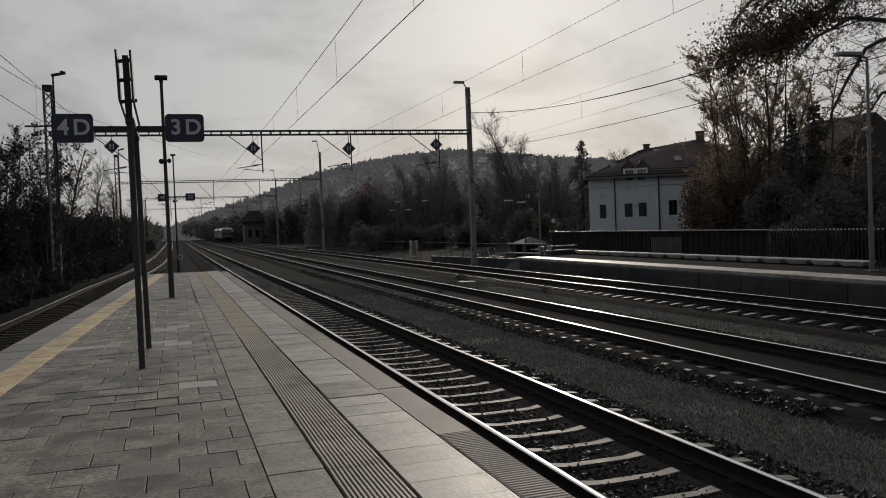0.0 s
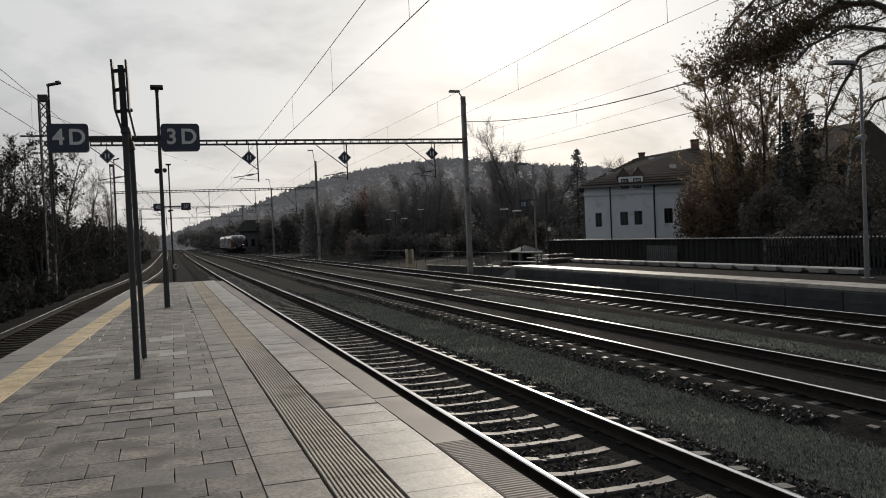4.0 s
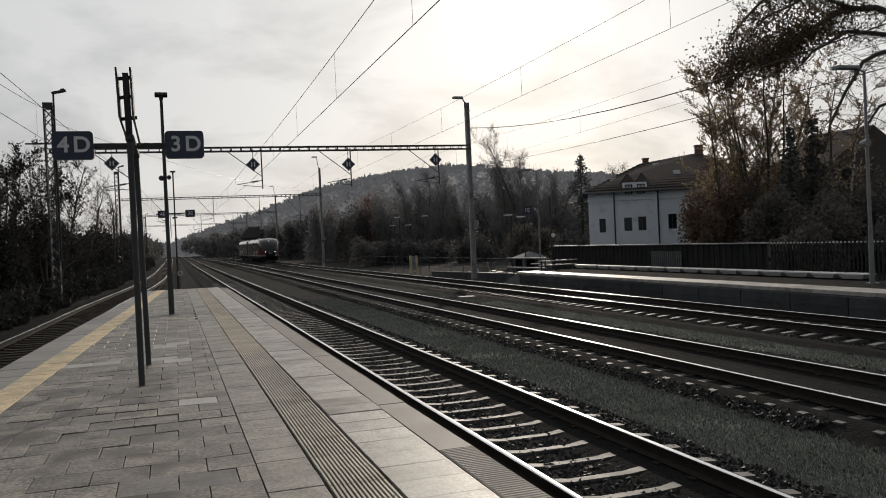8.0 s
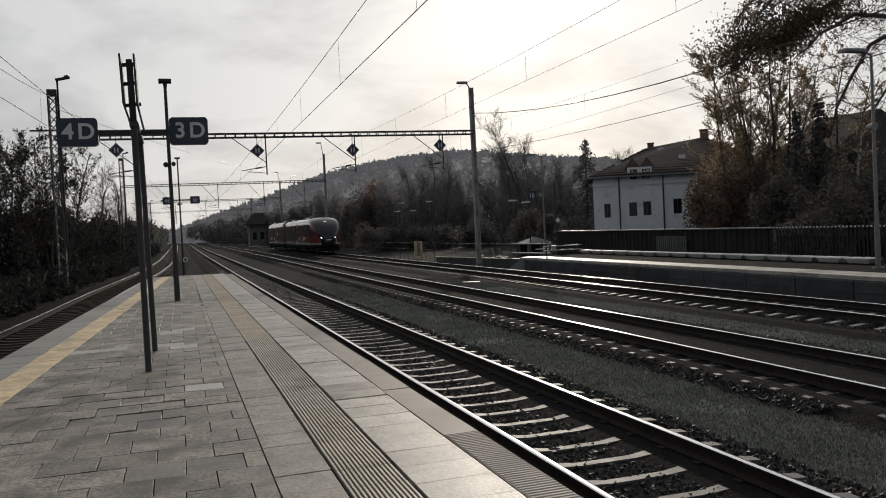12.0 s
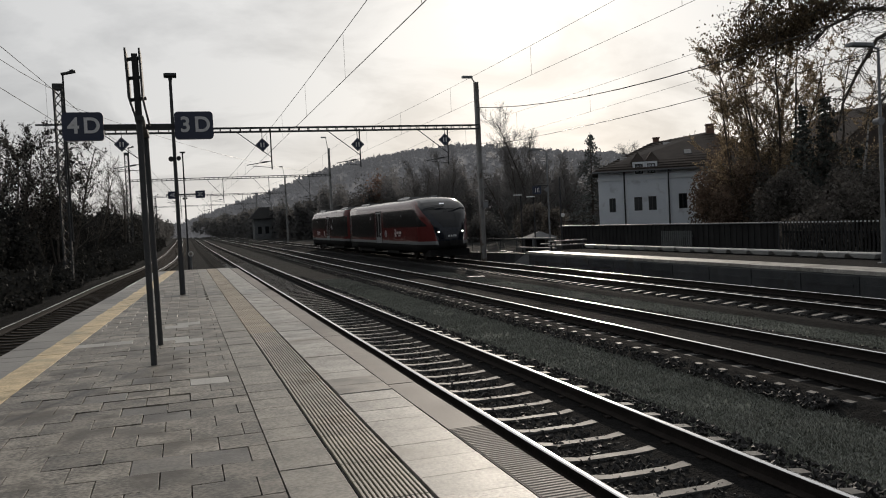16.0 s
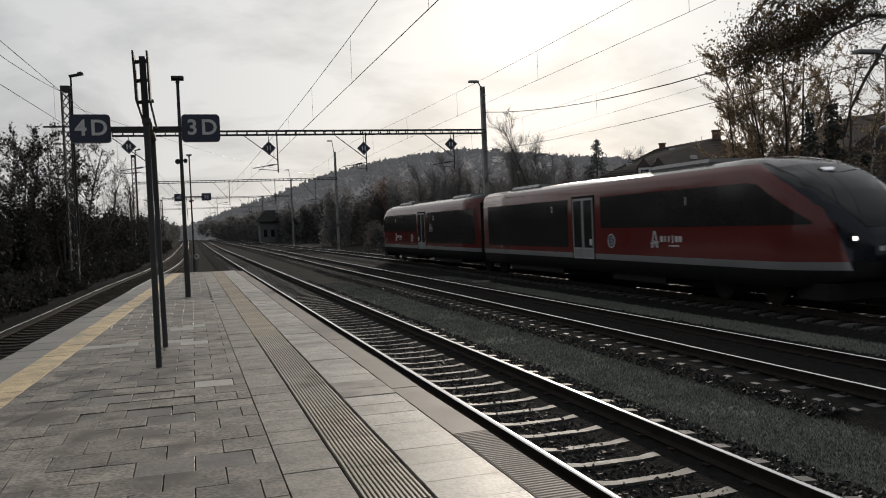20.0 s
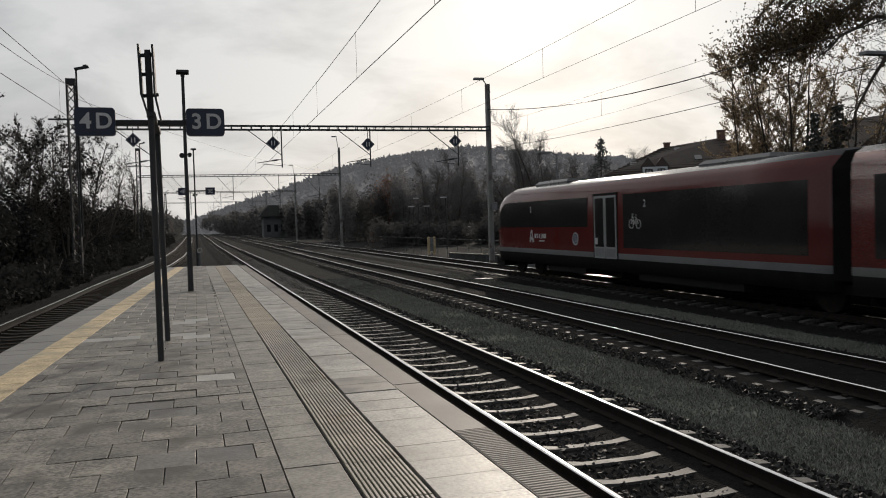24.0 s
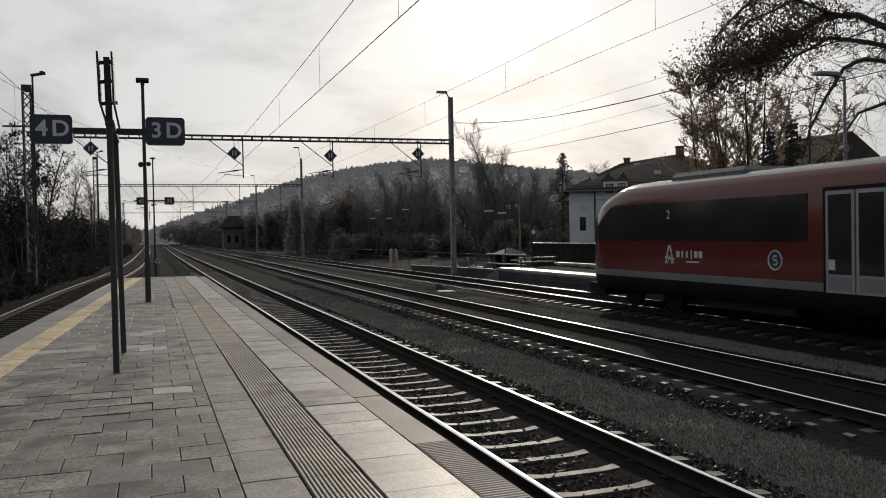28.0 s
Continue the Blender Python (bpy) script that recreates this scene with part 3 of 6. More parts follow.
# ---- platform signs and lamps ----
def sign_post():
    """Two slim posts, a short cross bar and two track plates, with a cantilevered grille on top."""
    s = thing("platform_sign", "navy platform signs on two slim dark steel posts", "sign", pose(-0.42, 11.8, PZ))
    for y in (-0.84, 1.12):
        bm = shape()
        tube(bm, (-0.02 if y < 0 else 0.012, y, 0), (-0.02, y, 3.1), 0.038, sides=14)
        part("post", bm, DARK_STEEL, s, "slim round steel post")
    bm = shape()
    beam(bm, (-0.02, -0.9, 3.07), (-0.02, 1.18, 3.07), 0.1, 0.06)
    part("bridge", bm, DARK_STEEL, s, "dark steel bridge piece between the posts")
    bm = shape()
    beam(bm, (-0.55, 0, 3.07), (0.55, 0, 3.07), 0.05, 0.07)
    part("cross_bar", bm, DARK_STEEL, s)
    for x0, text in ((-0.997, "4D"), (0.392, "3D")):
        bm = shape()
        w, h, r, n = 0.5, 0.367, 0.05, 5
        outline = []
        for cx, cz, a0 in ((w - r, h - r, 0), (r, h - r, 90), (r, r, 180), (w - r, r, 270)):
            for k in range(n + 1):
                a = radians(a0 + 90 * k / n)
                outline.append((x0 + cx + r * math.cos(a), 2.893 + cz + r * math.sin(a)))
        rings = [[bm.verts.new((x, y, z)) for x, z in outline] for y in (-0.06, 0.04)]
        bm.faces.new(rings[0])
        bm.faces.new(rings[1][::-1])
        k = len(outline)
        for i in range(k):
            bm.faces.new((rings[0][i], rings[0][(i + 1) % k], rings[1][(i + 1) % k], rings[1][i]))
        plate = part("sign_plate", bm, NAVY, s, "navy sign box with rounded corners")
        for sign, f in zip(text, (0.275, 0.715)):
            letters("lettering", sign, 0.285, WHITE, plate, pose(x0 + w * f, -0.064, 2.893 + h / 2, 90, 0, 0), label="large pale letter", bold=0.006)
    # a tall display on top, seen edge on: two thin panels that lean apart, with ladder ties between them
    for pts in (((-0.06, 3.08), (-0.13, 3.34), (-0.135, 3.61), (-0.145, 3.95)), ((0.085, 3.04), (0.03, 3.34), (0.028, 3.6), (0.022, 3.95))):
        bm = shape()
        for (x0, z0), (x1, z1) in zip(pts, pts[1:]):
            beam(bm, (x0, -0.55, z0), (x1, -0.55, z1), 0.024, 0.5, (0, 1, 0))
        bmesh.ops.remove_doubles(bm, verts=bm.verts, dist=0.012)
        part("display_panel", bm, DARK_STEEL, s, "thin dark panel seen edge on")
    bm = shape()
    beam(bm, (-0.03, -0.6, 3.1), (-0.04, -0.6, 3.89), 0.07, 0.3, (0, 1, 0))
    part("centre_rib", bm, BLACK, s)
    for z, x0, x1 in ((3.35, -0.12, 0.07), (3.62, -0.14, 0.04), (3.86, -0.15, 0.03)):
        bm = shape()
        beam(bm, (x0, -0.5, z), (x1, -0.5, z + 0.02), 0.04, 0.04)
        part("tie", bm, DARK_STEEL, s)
    return s


sign_post()


def platform_lamp(x, y, z0, h, label):
    l = thing("platform_lamp", label, "lamp post", pose(x, y, z0), group="platform lamps")
    bm = shape()
    tube(bm, (0, 0, 0), (0, 0, 1.1), 0.075, 0.07, 12)
    tube(bm, (0, 0, 1.1), (0, 0, h), 0.055, 0.04, 12)
    part("pole", bm, DARK_STEEL, l, "tapered steel pole")
    bm = shape()
    slab(bm, -0.16, -0.14, h - 0.02, 0.16, 0.26, h + 0.05, 0.02)
    box(bm, -0.05, -0.05, h - 0.12, 0.05, 0.05, h)
    part("lamp_head", bm, DARK_STEEL, l, "flat lamp head")
    bm = shape()
    tube(bm, (-0.09, -0.1, h * 0.62), (-0.09, 0.12, h * 0.62), 0.07, 0.055, 12)
    tube(bm, (0.1, -0.1, h * 0.62 + 0.02), (0.1, 0.12, h * 0.62 + 0.02), 0.055, 0.05, 12)
    part("loudspeaker", bm, BLACK, l, "pair of small round loudspeakers")
    return l


platform_lamp(-0.08, 23.0, PZ, 5.75, "dark steel lamp post with loudspeakers on the island platform")


# ---- the train ----
TRED = mat("train_red", (0.108, 0.023, 0.021), (0.146, 0.03, 0.0275), 0.1, scale=0.8, fine=30, bump=0, moving=True, rough_span=0.04, spots=(0.13, 0.02, 0.017), spec=0.5)
TROOF = mat("train_roof_grey", (0.05, 0.051, 0.053), (0.08, 0.081, 0.083), 0.14, scale=1.5, fine=40, bump=0, moving=True, rough_span=0.05, spec=0.5)
TUNIT = mat("train_roof_unit_grey", (0.045, 0.046, 0.048), (0.08, 0.081, 0.083), 0.3, scale=2, fine=40, bump=0.05, depth=0.002, moving=True)
TGLASS = mat("train_dark_glass", (0.02, 0.0195, 0.0195), (0.032, 0.031, 0.031), 0.1, scale=0.6, fine=20, bump=0, moving=True, rough_span=0.04)
TSCREEN = mat("train_windscreen", (0.004, 0.005, 0.007), (0.008, 0.01, 0.013), 0.06, scale=0.6, fine=20, bump=0, moving=True, rough_span=0.03, spec=0.3)
TNOSE = mat("train_nose_glass", (0.006, 0.008, 0.013), (0.01, 0.013, 0.02), 0.1, scale=0.6, fine=20, bump=0, moving=True, rough_span=0.04, spec=0.4)
TGREY = mat("train_skirt_grey", (0.13, 0.135, 0.135), (0.2, 0.206, 0.206), 0.5, scale=1, fine=40, bump=0.03, depth=0.002, moving=True)
TLEAF = mat("train_door_edge_grey", (0.24, 0.25, 0.25), (0.36, 0.37, 0.37), 0.45, scale=1, fine=40, bump=0.03, depth=0.002, moving=True)
TDOOR = mat("train_door_grey", (0.16, 0.17, 0.18), (0.24, 0.25, 0.26), 0.4, scale=1, fine=40, bump=0.03, depth=0.002, moving=True)
TBLACK = mat("train_underframe", (0.009, 0.0089, 0.0088), (0.022, 0.0215, 0.021), 0.85, scale=3, fine=50, bump=0.3, depth=0.004, moving=True, spec=0.12)
TWHITE = mat("train_white_lettering", (0.5, 0.5, 0.5), (0.62, 0.62, 0.62), 0.5, scale=3, fine=50, bump=0, moving=True)
TBLUE = mat("train_blue_disc", (0.012, 0.024, 0.06), (0.018, 0.032, 0.08), 0.4, scale=3, fine=50, bump=0, moving=True)
LIGHT = glow("headlight_lens", (1.0, 0.97, 0.9), 3.0)
LED = glow("destination_led", (0.9, 0.92, 1.0), 0.5)

HALF, W_BODY = 20.85, 1.41


def half_w(d):
    """Half the body's width at the distance d from the nose tip."""
    return W_BODY * min(1.0, 0.25 + 0.75 * math.sin(min(1.0, d / 2.0) * math.pi / 2) ** 0.72)


def train_body(bm):
    """One car: body section drawn from the bellows (y = 0.3) to the nose (y = HALF), facing +y."""
    def top(d):
        k = min(1.0, d / 3.3)
        return 1.5 + (3.5 - 1.5) * math.sin(k * math.pi / 2) ** 0.68

    ds = [0.0, 0.04, 0.12, 0.25, 0.42, 0.65, 0.9, 1.2, 1.55, 1.95, 2.4, 2.9, 3.4, 4.2, 6, 9, 12, 15, 18, HALF - 0.3]
    rings = []
    for d in ds:
        w, t = half_w(d), top(d)
        y = HALF - d
        zb = 0.5 + 0.25 * max(0, 1 - d / 1.2)
        mid = min(2.95, zb + (t - zb) * 0.78)
        right = [(w * 0.96, zb), (w, 0.95 if t > 1.8 else zb + 0.2), (w, min(1.9, zb + (t - zb) * 0.5)), (w * 0.992, mid), (w * 0.98, mid + (t - mid) * 0.4), (w * 0.92, mid + (t - mid) * 0.68), (w * 0.75, mid + (t - mid) * 0.88), (w * 0.4, mid + (t - mid) * 0.97), (0, t)]
        pts = right + [(-x, z) for x, z in right[-2::-1]]
        rings.append([bm.verts.new((x, y, z)) for x, z in pts])
    for p, q in zip(rings, rings[1:]):
        for i in range(len(p) - 1):
            bm.faces.new((p[i], p[i + 1], q[i + 1], q[i]))
        bm.faces.new((p[-1], p[0], q[0], q[-1]))
    bm.faces.new(rings[0])
    bm.faces.new(rings[-1][::-1])


def nose_line(z):
    """How far behind the tip the dark nose ends, at height z."""
    return 0.27 + 0.27 * max(0, z - 0.95) + 0.62 * max(0, z - 1.7) ** 2


def side_panel(bm, pts, thick=0.012):
    """A thin raised panel on both body sides from (y, z) corners."""
    for s in (-1, 1):
        rings = [[bm.verts.new((s * (W_BODY + o), y, z)) for y, z in pts] for o in (-0.02, thick)]
        bm.faces.new(rings[0])
        bm.faces.new(rings[1])
        k = len(pts)
        for i in range(k):
            bm.faces.new((rings[0][i], rings[0][(i + 1) % k], rings[1][(i + 1) % k], rings[1][i]))


def one_side(bm, s, pts, lo=-0.02, hi=0.012):
    rings = [[bm.verts.new((s * (W_BODY + o), y, z)) for y, z in pts] for o in (lo, hi)]
    bm.faces.new(rings[0])
    bm.faces.new(rings[1])
    k = len(pts)
    for i in range(k):
        bm.faces.new((rings[0][i], rings[0][(i + 1) % k], rings[1][(i + 1) % k], rings[1][i]))


def rect(y0, z0, y1, z1):
    return [(y0, z0), (y1, z0), (y1, z1), (y0, z1)]


def car(train, turn, first):
    m = pose(0, 0, 0, 0, 0, turn)
    bm = shape()
    train_body(bm)
    for k in range(8):  # the curved border of the dark nose
        z0, z1 = 0.95 + k * 0.36, 0.95 + (k + 1) * 0.36
        a = Vector((0, HALF - nose_line(z0), z0))
        b = Vector((0, HALF - nose_line(z1), z1))
        n = (b - a).cross(Vector((1, 0, 0)))
        geom = [g for g in bm.faces if z0 - 0.5 < g.calc_center_median().z < z1 + 0.5 and g.calc_center_median().y > HALF - 4.3]
        es = {e for g in geom for e in g.edges}
        vs = {v_ for g in geom for v_ in g.verts}
        bmesh.ops.bisect_plane(bm, geom=list(geom) + list(es) + list(vs), plane_co=a, plane_no=n)
    bmesh.ops.bisect_plane(bm, geom=bm.faces[:] + bm.edges[:] + bm.verts[:], plane_co=(0, 0, 3.3), plane_no=(0, 0, 1))
    bmesh.ops.bisect_plane(bm, geom=bm.faces[:] + bm.edges[:] + bm.verts[:], plane_co=(0, 0, 1.78), plane_no=(0, 0, 1))
    bmesh.ops.bisect_plane(bm, geom=bm.faces[:] + bm.edges[:] + bm.verts[:], plane_co=(0, 0, 1.06), plane_no=(0, 0, 1))
    bmesh.ops.bisect_plane(bm, geom=bm.faces[:] + bm.edges[:] + bm.verts[:], plane_co=(0, 0, 0.885), plane_no=(0, 0, 1))
    for fc in bm.faces:
        c = fc.calc_center_median()
        d = HALF - c.y
        if d < nose_line(c.z):
            fc.material_index = 2 if c.z > 1.06 else 4
        elif c.z > 3.3:
            fc.material_index = 1
        elif c.z < 1.06:
            fc.material_index = 3 if c.z > 0.885 else 4
        else:
            fc.material_index = 0
    # windscreen: the middle of the nose, as a skin of its own just proud of it
    bm.normal_update()
    pane = shape()
    for fc in bm.faces:
        c = fc.calc_center_median()
        d = HALF - c.y
        if fc.material_index == 2 and 1.78 < c.z < 3.22 and abs(c.x) < 0.8 * half_w(d):
            pane.faces.new([pane.verts.new(v_.co + v_.normal * (0.008 if v_.normal.dot(Vector((0, 1, 1))) > 0 else -0.008)) for v_ in fc.verts])
    bmesh.ops.remove_doubles(pane, verts=pane.verts, dist=0.002)
    body = part("car_body", bm, (TRED, TROOF, TNOSE, TGREY, TBLACK), train, "glossy red car body with a dark rounded nose", at=m)
    for p in body.data.polygons:
        p.use_smooth = True
    part("windscreen", pane, TSCREEN, body, "large black curved windscreen", smooth=True)
    bm = shape()
    for k, w in enumerate((0.1, 0.07, 0.07, 0.1)):
        box(bm, -0.24 + k * 0.12, HALF - 0.01, 1.28, -0.24 + k * 0.12 + w, HALF + 0.006, 1.38)
    part("nose_mark", bm, TWHITE, body, "small white bars between the headlights")
    bm = shape()  # upper window band between nose and door; it follows the body round to the nose
    tops = [(11.06, 2.83), (18.2, 2.85), (18.55, 2.8), (19.3, 2.35), (19.95, 1.93)]
    ys_ = [11.06, 14.0, 17.0, 17.6, 18.0, 18.2, 18.4, 18.55, 18.8, 19.05, 19.3, 19.6, 19.95]
    for s in (-1, 1):
        last = None
        for y in ys_:
            x = half_w(HALF - y)
            zt = along(tops, y)
            ring = [bm.verts.new((s * (x + o), y, z)) for o, z in ((-0.05, 1.87), (0.012, 1.87), (0.012, zt), (-0.05, zt))]
            if last:
                for i in range(4):
                    bm.faces.new((last[i], last[(i + 1) % 4], ring[(i + 1) % 4], ring[i]))
            else:
                bm.faces.new(ring)
            last = ring
        bm.faces.new(last)
    part("window_band", bm, TGLASS, body, "long dark tinted window band")
    bm = shape()
    side_panel(bm, rect(0.9, 1.24, 8.7, 2.84))
    part("window_band", bm, TGLASS, body, "tall dark tinted window band")
    for s in (-1, 1):
        for y0 in (9.12, 9.86):
            bm = shape()
            one_side(bm, s, rect(y0, 0.88, y0 + 0.7, 2.84), hi=0.02)
            leaf = part("door_leaf", bm, TLEAF, body, "pale grey door leaf with tall glass")
            bm = shape()
            one_side(bm, s, rect(y0 + 0.07, 1.24, y0 + 0.63, 2.77), lo=0.0, hi=0.027)
            part("door_glass", bm, TGLASS, leaf)
            bm = shape()
            one_side(bm, s, rect(y0 + 0.07, 0.93, y0 + 0.63, 1.19), lo=0.0, hi=0.025)
            part("door_panel", bm, TDOOR, leaf, "darker lower door panel")
        bm = shape()
        one_side(bm, s, rect(9.05, 0.88, 9.1, 2.92), hi=0.016)
        one_side(bm, s, rect(10.58, 0.88, 10.63, 2.92), hi=0.016)
        one_side(bm, s, rect(9.05, 2.86, 10.63, 2.92), hi=0.015)
        part("door_frame", bm, TBLACK, body, "dark rubber door surround")
    for s in (-1, 1):
        turn_s = 90 if s > 0 else -90
        letters("class_number", "2" if not first else "1", 0.3, TWHITE, body, pose(s * (W_BODY + 0.018), 15.75, 2.52, 90, 0, turn_s), 0.002, "white class number on the glass")
        letters("class_number", "2", 0.3, TWHITE, body, pose(s * (W_BODY + 0.018), 7.45, 2.53, 90, 0, turn_s), 0.002, "white class number on the glass")
        bm = shape()  # operator's mark: a plain pointed figure and bars, without letters
        ax = W_BODY + 0.004
        def dab(y, z, w, h):
            a0, a1 = s * (ax - 0.01), s * (ax + 0.004)
            box(bm, min(a0, a1), y - w / 2, z - h / 2, max(a0, a1), y + w / 2, z + h / 2)
        side = s
        ring_y = 11.72 if first else 11.97
        my = 14.18 if first else 15.74
        for p0, p1, wd in (((-0.17, 1.3), (-0.02, 1.76), 0.05), ((0.17, 1.3), (0.02, 1.76), 0.05), ((-0.2, 1.42), (0.2, 1.46), 0.04), ((-0.1, 1.3), (0.0, 1.5), 0.03), ((0.1, 1.3), (0.0, 1.5), 0.03)):
            beam(bm, (s * ax, my + p0[0], p0[1]), (s * ax, my + p1[0], p1[1]), 0.01, wd, (0, 1, 0))
        part("operator_mark", bm, TWHITE, body, "white pointed operator mark")
        for k, (w, h) in enumerate(((0.13, 0.16), (0.06, 0.16), (0.06, 0.16), (0.04, 0.22), (0.12, 0.16), (0.13, 0.16))):
            bm = shape()
            dab(my + side * (0.36 + k * 0.18), 1.54, w, h)
            part("wordmark_bar", bm, TWHITE, body, "white bar in place of the operator name" if k == 0 else "")
        bm = shape()
        dab(my + side * 0.95, 1.36, 0.5, 0.035)
        part("wordmark_line", bm, TWHITE, body)
        bm = shape()
        for k in range(20):
            a, b = math.tau * k / 20, math.tau * (k + 1) / 20
            tube(bm, (s * ax, ring_y + 0.2 * math.cos(a), 1.47 + 0.2 * math.sin(a)), (s * ax, ring_y + 0.2 * math.cos(b), 1.47 + 0.2 * math.sin(b)), 0.018, sides=5, caps=False)
        for zz, yy in ((1.56, 0.0), (1.52, -0.06), (1.47, 0.0), (1.42, 0.06), (1.38, 0.0)):
            dab(ring_y + side * yy, zz, 0.1 if yy == 0 else 0.04, 0.035)
        part("round_mark", bm, TWHITE, body, "white ring mark")
        bm = shape()
        tube(bm, (s * (ax - 0.02), ring_y, 1.47), (s * (ax - 0.003), ring_y, 1.47), 0.19, sides=24)
        part("round_disc", bm, TBLUE, body, "blue disc inside the ring")
        if not first:
            bm = shape()  # bicycle pictogram
            for cy in (-0.2, 0.2):
                for k in range(14):
                    a, b = math.tau * k / 14, math.tau * (k + 1) / 14
                    tube(bm, (s * (ax + 0.012), 8.0 + cy + 0.13 * math.cos(a), 1.95 + 0.13 * math.sin(a)), (s * (ax + 0.012), 8.0 + cy + 0.13 * math.cos(b), 1.95 + 0.13 * math.sin(b)), 0.011, sides=4, caps=False)
            for p0, p1 in (((-0.2, 0), (-0.08, 0.2)), ((-0.08, 0.2), (0.12, 0.2)), ((0.12, 0.2), (0.0, 0.0)), ((0.0, 0.0), (-0.2, 0.0)), ((-0.08, 0.2), (0.0, 0.0)), ((0.12, 0.28), (0.2, 0.0)), ((-0.14, 0.26), (-0.02, 0.26)), ((0.06, 0.29), (0.18, 0.29))):
                tube(bm, (s * (ax + 0.012), 8.0 + p0[0], 1.95 + p0[1]), (s * (ax + 0.012), 8.0 + p1[0], 1.95 + p1[1]), 0.011, sides=4)
            part("bicycle_pictogram", bm, TWHITE, body, "white bicycle pictogram")
        bm = shape()
        dab(10.4, 1.42, 0.16, 0.2)
        part("door_sticker", bm, TWHITE, body, at=pose(s * 0.024, 0, 0))
    # roof equipment
    for y0, y1, h in ((2.6, 5.4, 0.07), (13.4, 16.2, 0.09)):
        bm = shape()
        slab(bm, -1.0, y0, 3.3, 1.0, y1, 3.5 + h, 0.1)
        for q in range(4):
            yy = y0 + 0.4 + q * (y1 - y0 - 0.8) / 4
            box(bm, -0.5, yy, 3.495 + h, 0.5, yy + 0.3, 3.52 + h)
        part("roof_unit", bm, TUNIT, body, "grey roof-mounted cooling unit")
    # lights
    for s in (-1, 1):
        bm = shape()
        tube(bm, (s * 0.66, HALF - 0.6, 1.55), (s * 0.66, HALF - 0.2, 1.55), 0.085, 0.08, 16)
        housing = part("headlight", bm, TBLACK, body, "round headlight in a black housing")
        bm = shape()
        tube(bm, (s * 0.66, HALF - 0.22, 1.55), (s * 0.66, HALF - 0.18, 1.55), 0.055, 0.045, 16)
        part("lens", bm, LIGHT if first else TBLACK, housing, "lit white lens" if first else "unlit lens")
    bm = shape()
    box(bm, -0.13, HALF - 1.75, 3.02, 0.13, HALF - 1.6, 3.12)
    part("top_light", bm, LED if first else TBLACK, body)
    bm = shape()
    tube(bm, (0, HALF - 0.6, 0.95), (0, HALF + 0.25, 0.95), 0.12, sides=10)
    box(bm, -0.2, HALF + 0.2, 0.82, 0.2, HALF + 0.45, 1.1)
    part("coupler", bm, TBLACK, body)
    bm = shape()  # plough
    box(bm, -1.1, HALF - 1.4, 0.25, 1.1, HALF - 0.5, 0.6)
    part("plough", bm, TBLACK, body)
    for y0, y1 in ((3.2, 8.0), (11.5, 14.5)):
        bm = shape()
        slab(bm, -1.3, y0, 0.3, 1.3, y1, 0.62, 0.05)
        part("underfloor_box", bm, TBLACK, body)
    for y in (17.4,) + ((0.0,) if first else ()):
        bm = shape()
        beam(bm, (-1.0, y - 1.5, 0.55), (-1.0, y + 1.5, 0.55), 0.12, 0.2)
        beam(bm, (1.0, y - 1.5, 0.55), (1.0, y + 1.5, 0.55), 0.12, 0.2)
        box(bm, -1.0, y - 0.2, 0.42, 1.0, y + 0.2, 0.6)
        bogie = part("bogie", bm, TBLACK, train, at=m)
        for a in (-0.95, 0.95):
            bm = shape()
            for s in (-1, 1):
                tube(bm, (s * 0.69, y + a, 0.42), (s * 0.82, y + a, 0.42), 0.42, sides=24)
            tube(bm, (-0.7, y + a, 0.42), (0.7, y + a, 0.42), 0.08)
            part("wheelset", bm, RUST, bogie, "steel wheelset")
    return body


train = thing("train", "red two-car diesel railcar with dark windows and a rounded nose", "train")
car(train, 180, True)
car(train, 0, False)
bm = shape()
last = None
for k in range(15):  # folded skin
    y = -0.32 + k * 0.64 / 14
    w, t = (1.34, 3.4) if k % 2 else (1.26, 3.3)
    ring = [bm.verts.new(p) for p in ((-w, y, 0.75), (-w, y, t - 0.35), (-w + 0.35, y, t), (w - 0.35, y, t), (w, y, t - 0.35), (w, y, 0.75))]
    if last:
        for i in range(6):
            bm.faces.new((last[i], last[(i + 1) % 6], ring[(i + 1) % 6], ring[i]))
    last = ring
part("gangway_bellows", bm, TBLACK, train, "black folded gangway bellows")


# ---- behind the side platform ----
FENCE_D = mat("dark_fence_boards", (0.012, 0.0122, 0.0125), (0.03, 0.03, 0.0295), 0.85, scale=2, fine=40, bump=0.3, depth=0.004, vary=0.2, spec=0.2)
BLOCK = mat("pale_kerb_block", (0.42, 0.41, 0.39), (0.58, 0.57, 0.55), 0.4, scale=4, fine=50, bump=0.2, depth=0.003, vary=0.12)
PICKET = mat("dull_pickets", (0.06, 0.063, 0.064), (0.11, 0.115, 0.115), 0.75, scale=2, fine=40, bump=0.2, depth=0.003, vary=0.15)
RENDER_W = mat("pale_render", (0.66, 0.7, 0.73), (0.8, 0.84, 0.87), 0.85, scale=0.7, fine=40, bump=0.2, depth=0.005, spots=(0.58, 0.61, 0.63))
TRIM = mat("white_trim", (0.74, 0.77, 0.79), (0.84, 0.87, 0.88), 0.7, scale=2, fine=40, bump=0.1, depth=0.003)
ROOF = mat("dark_roof_tiles", (0.065, 0.054, 0.046), (0.125, 0.105, 0.091), 0.75, scale=1.2, fine=30, bump=0.3, depth=0.01, isle=0.3, spec=0.2)
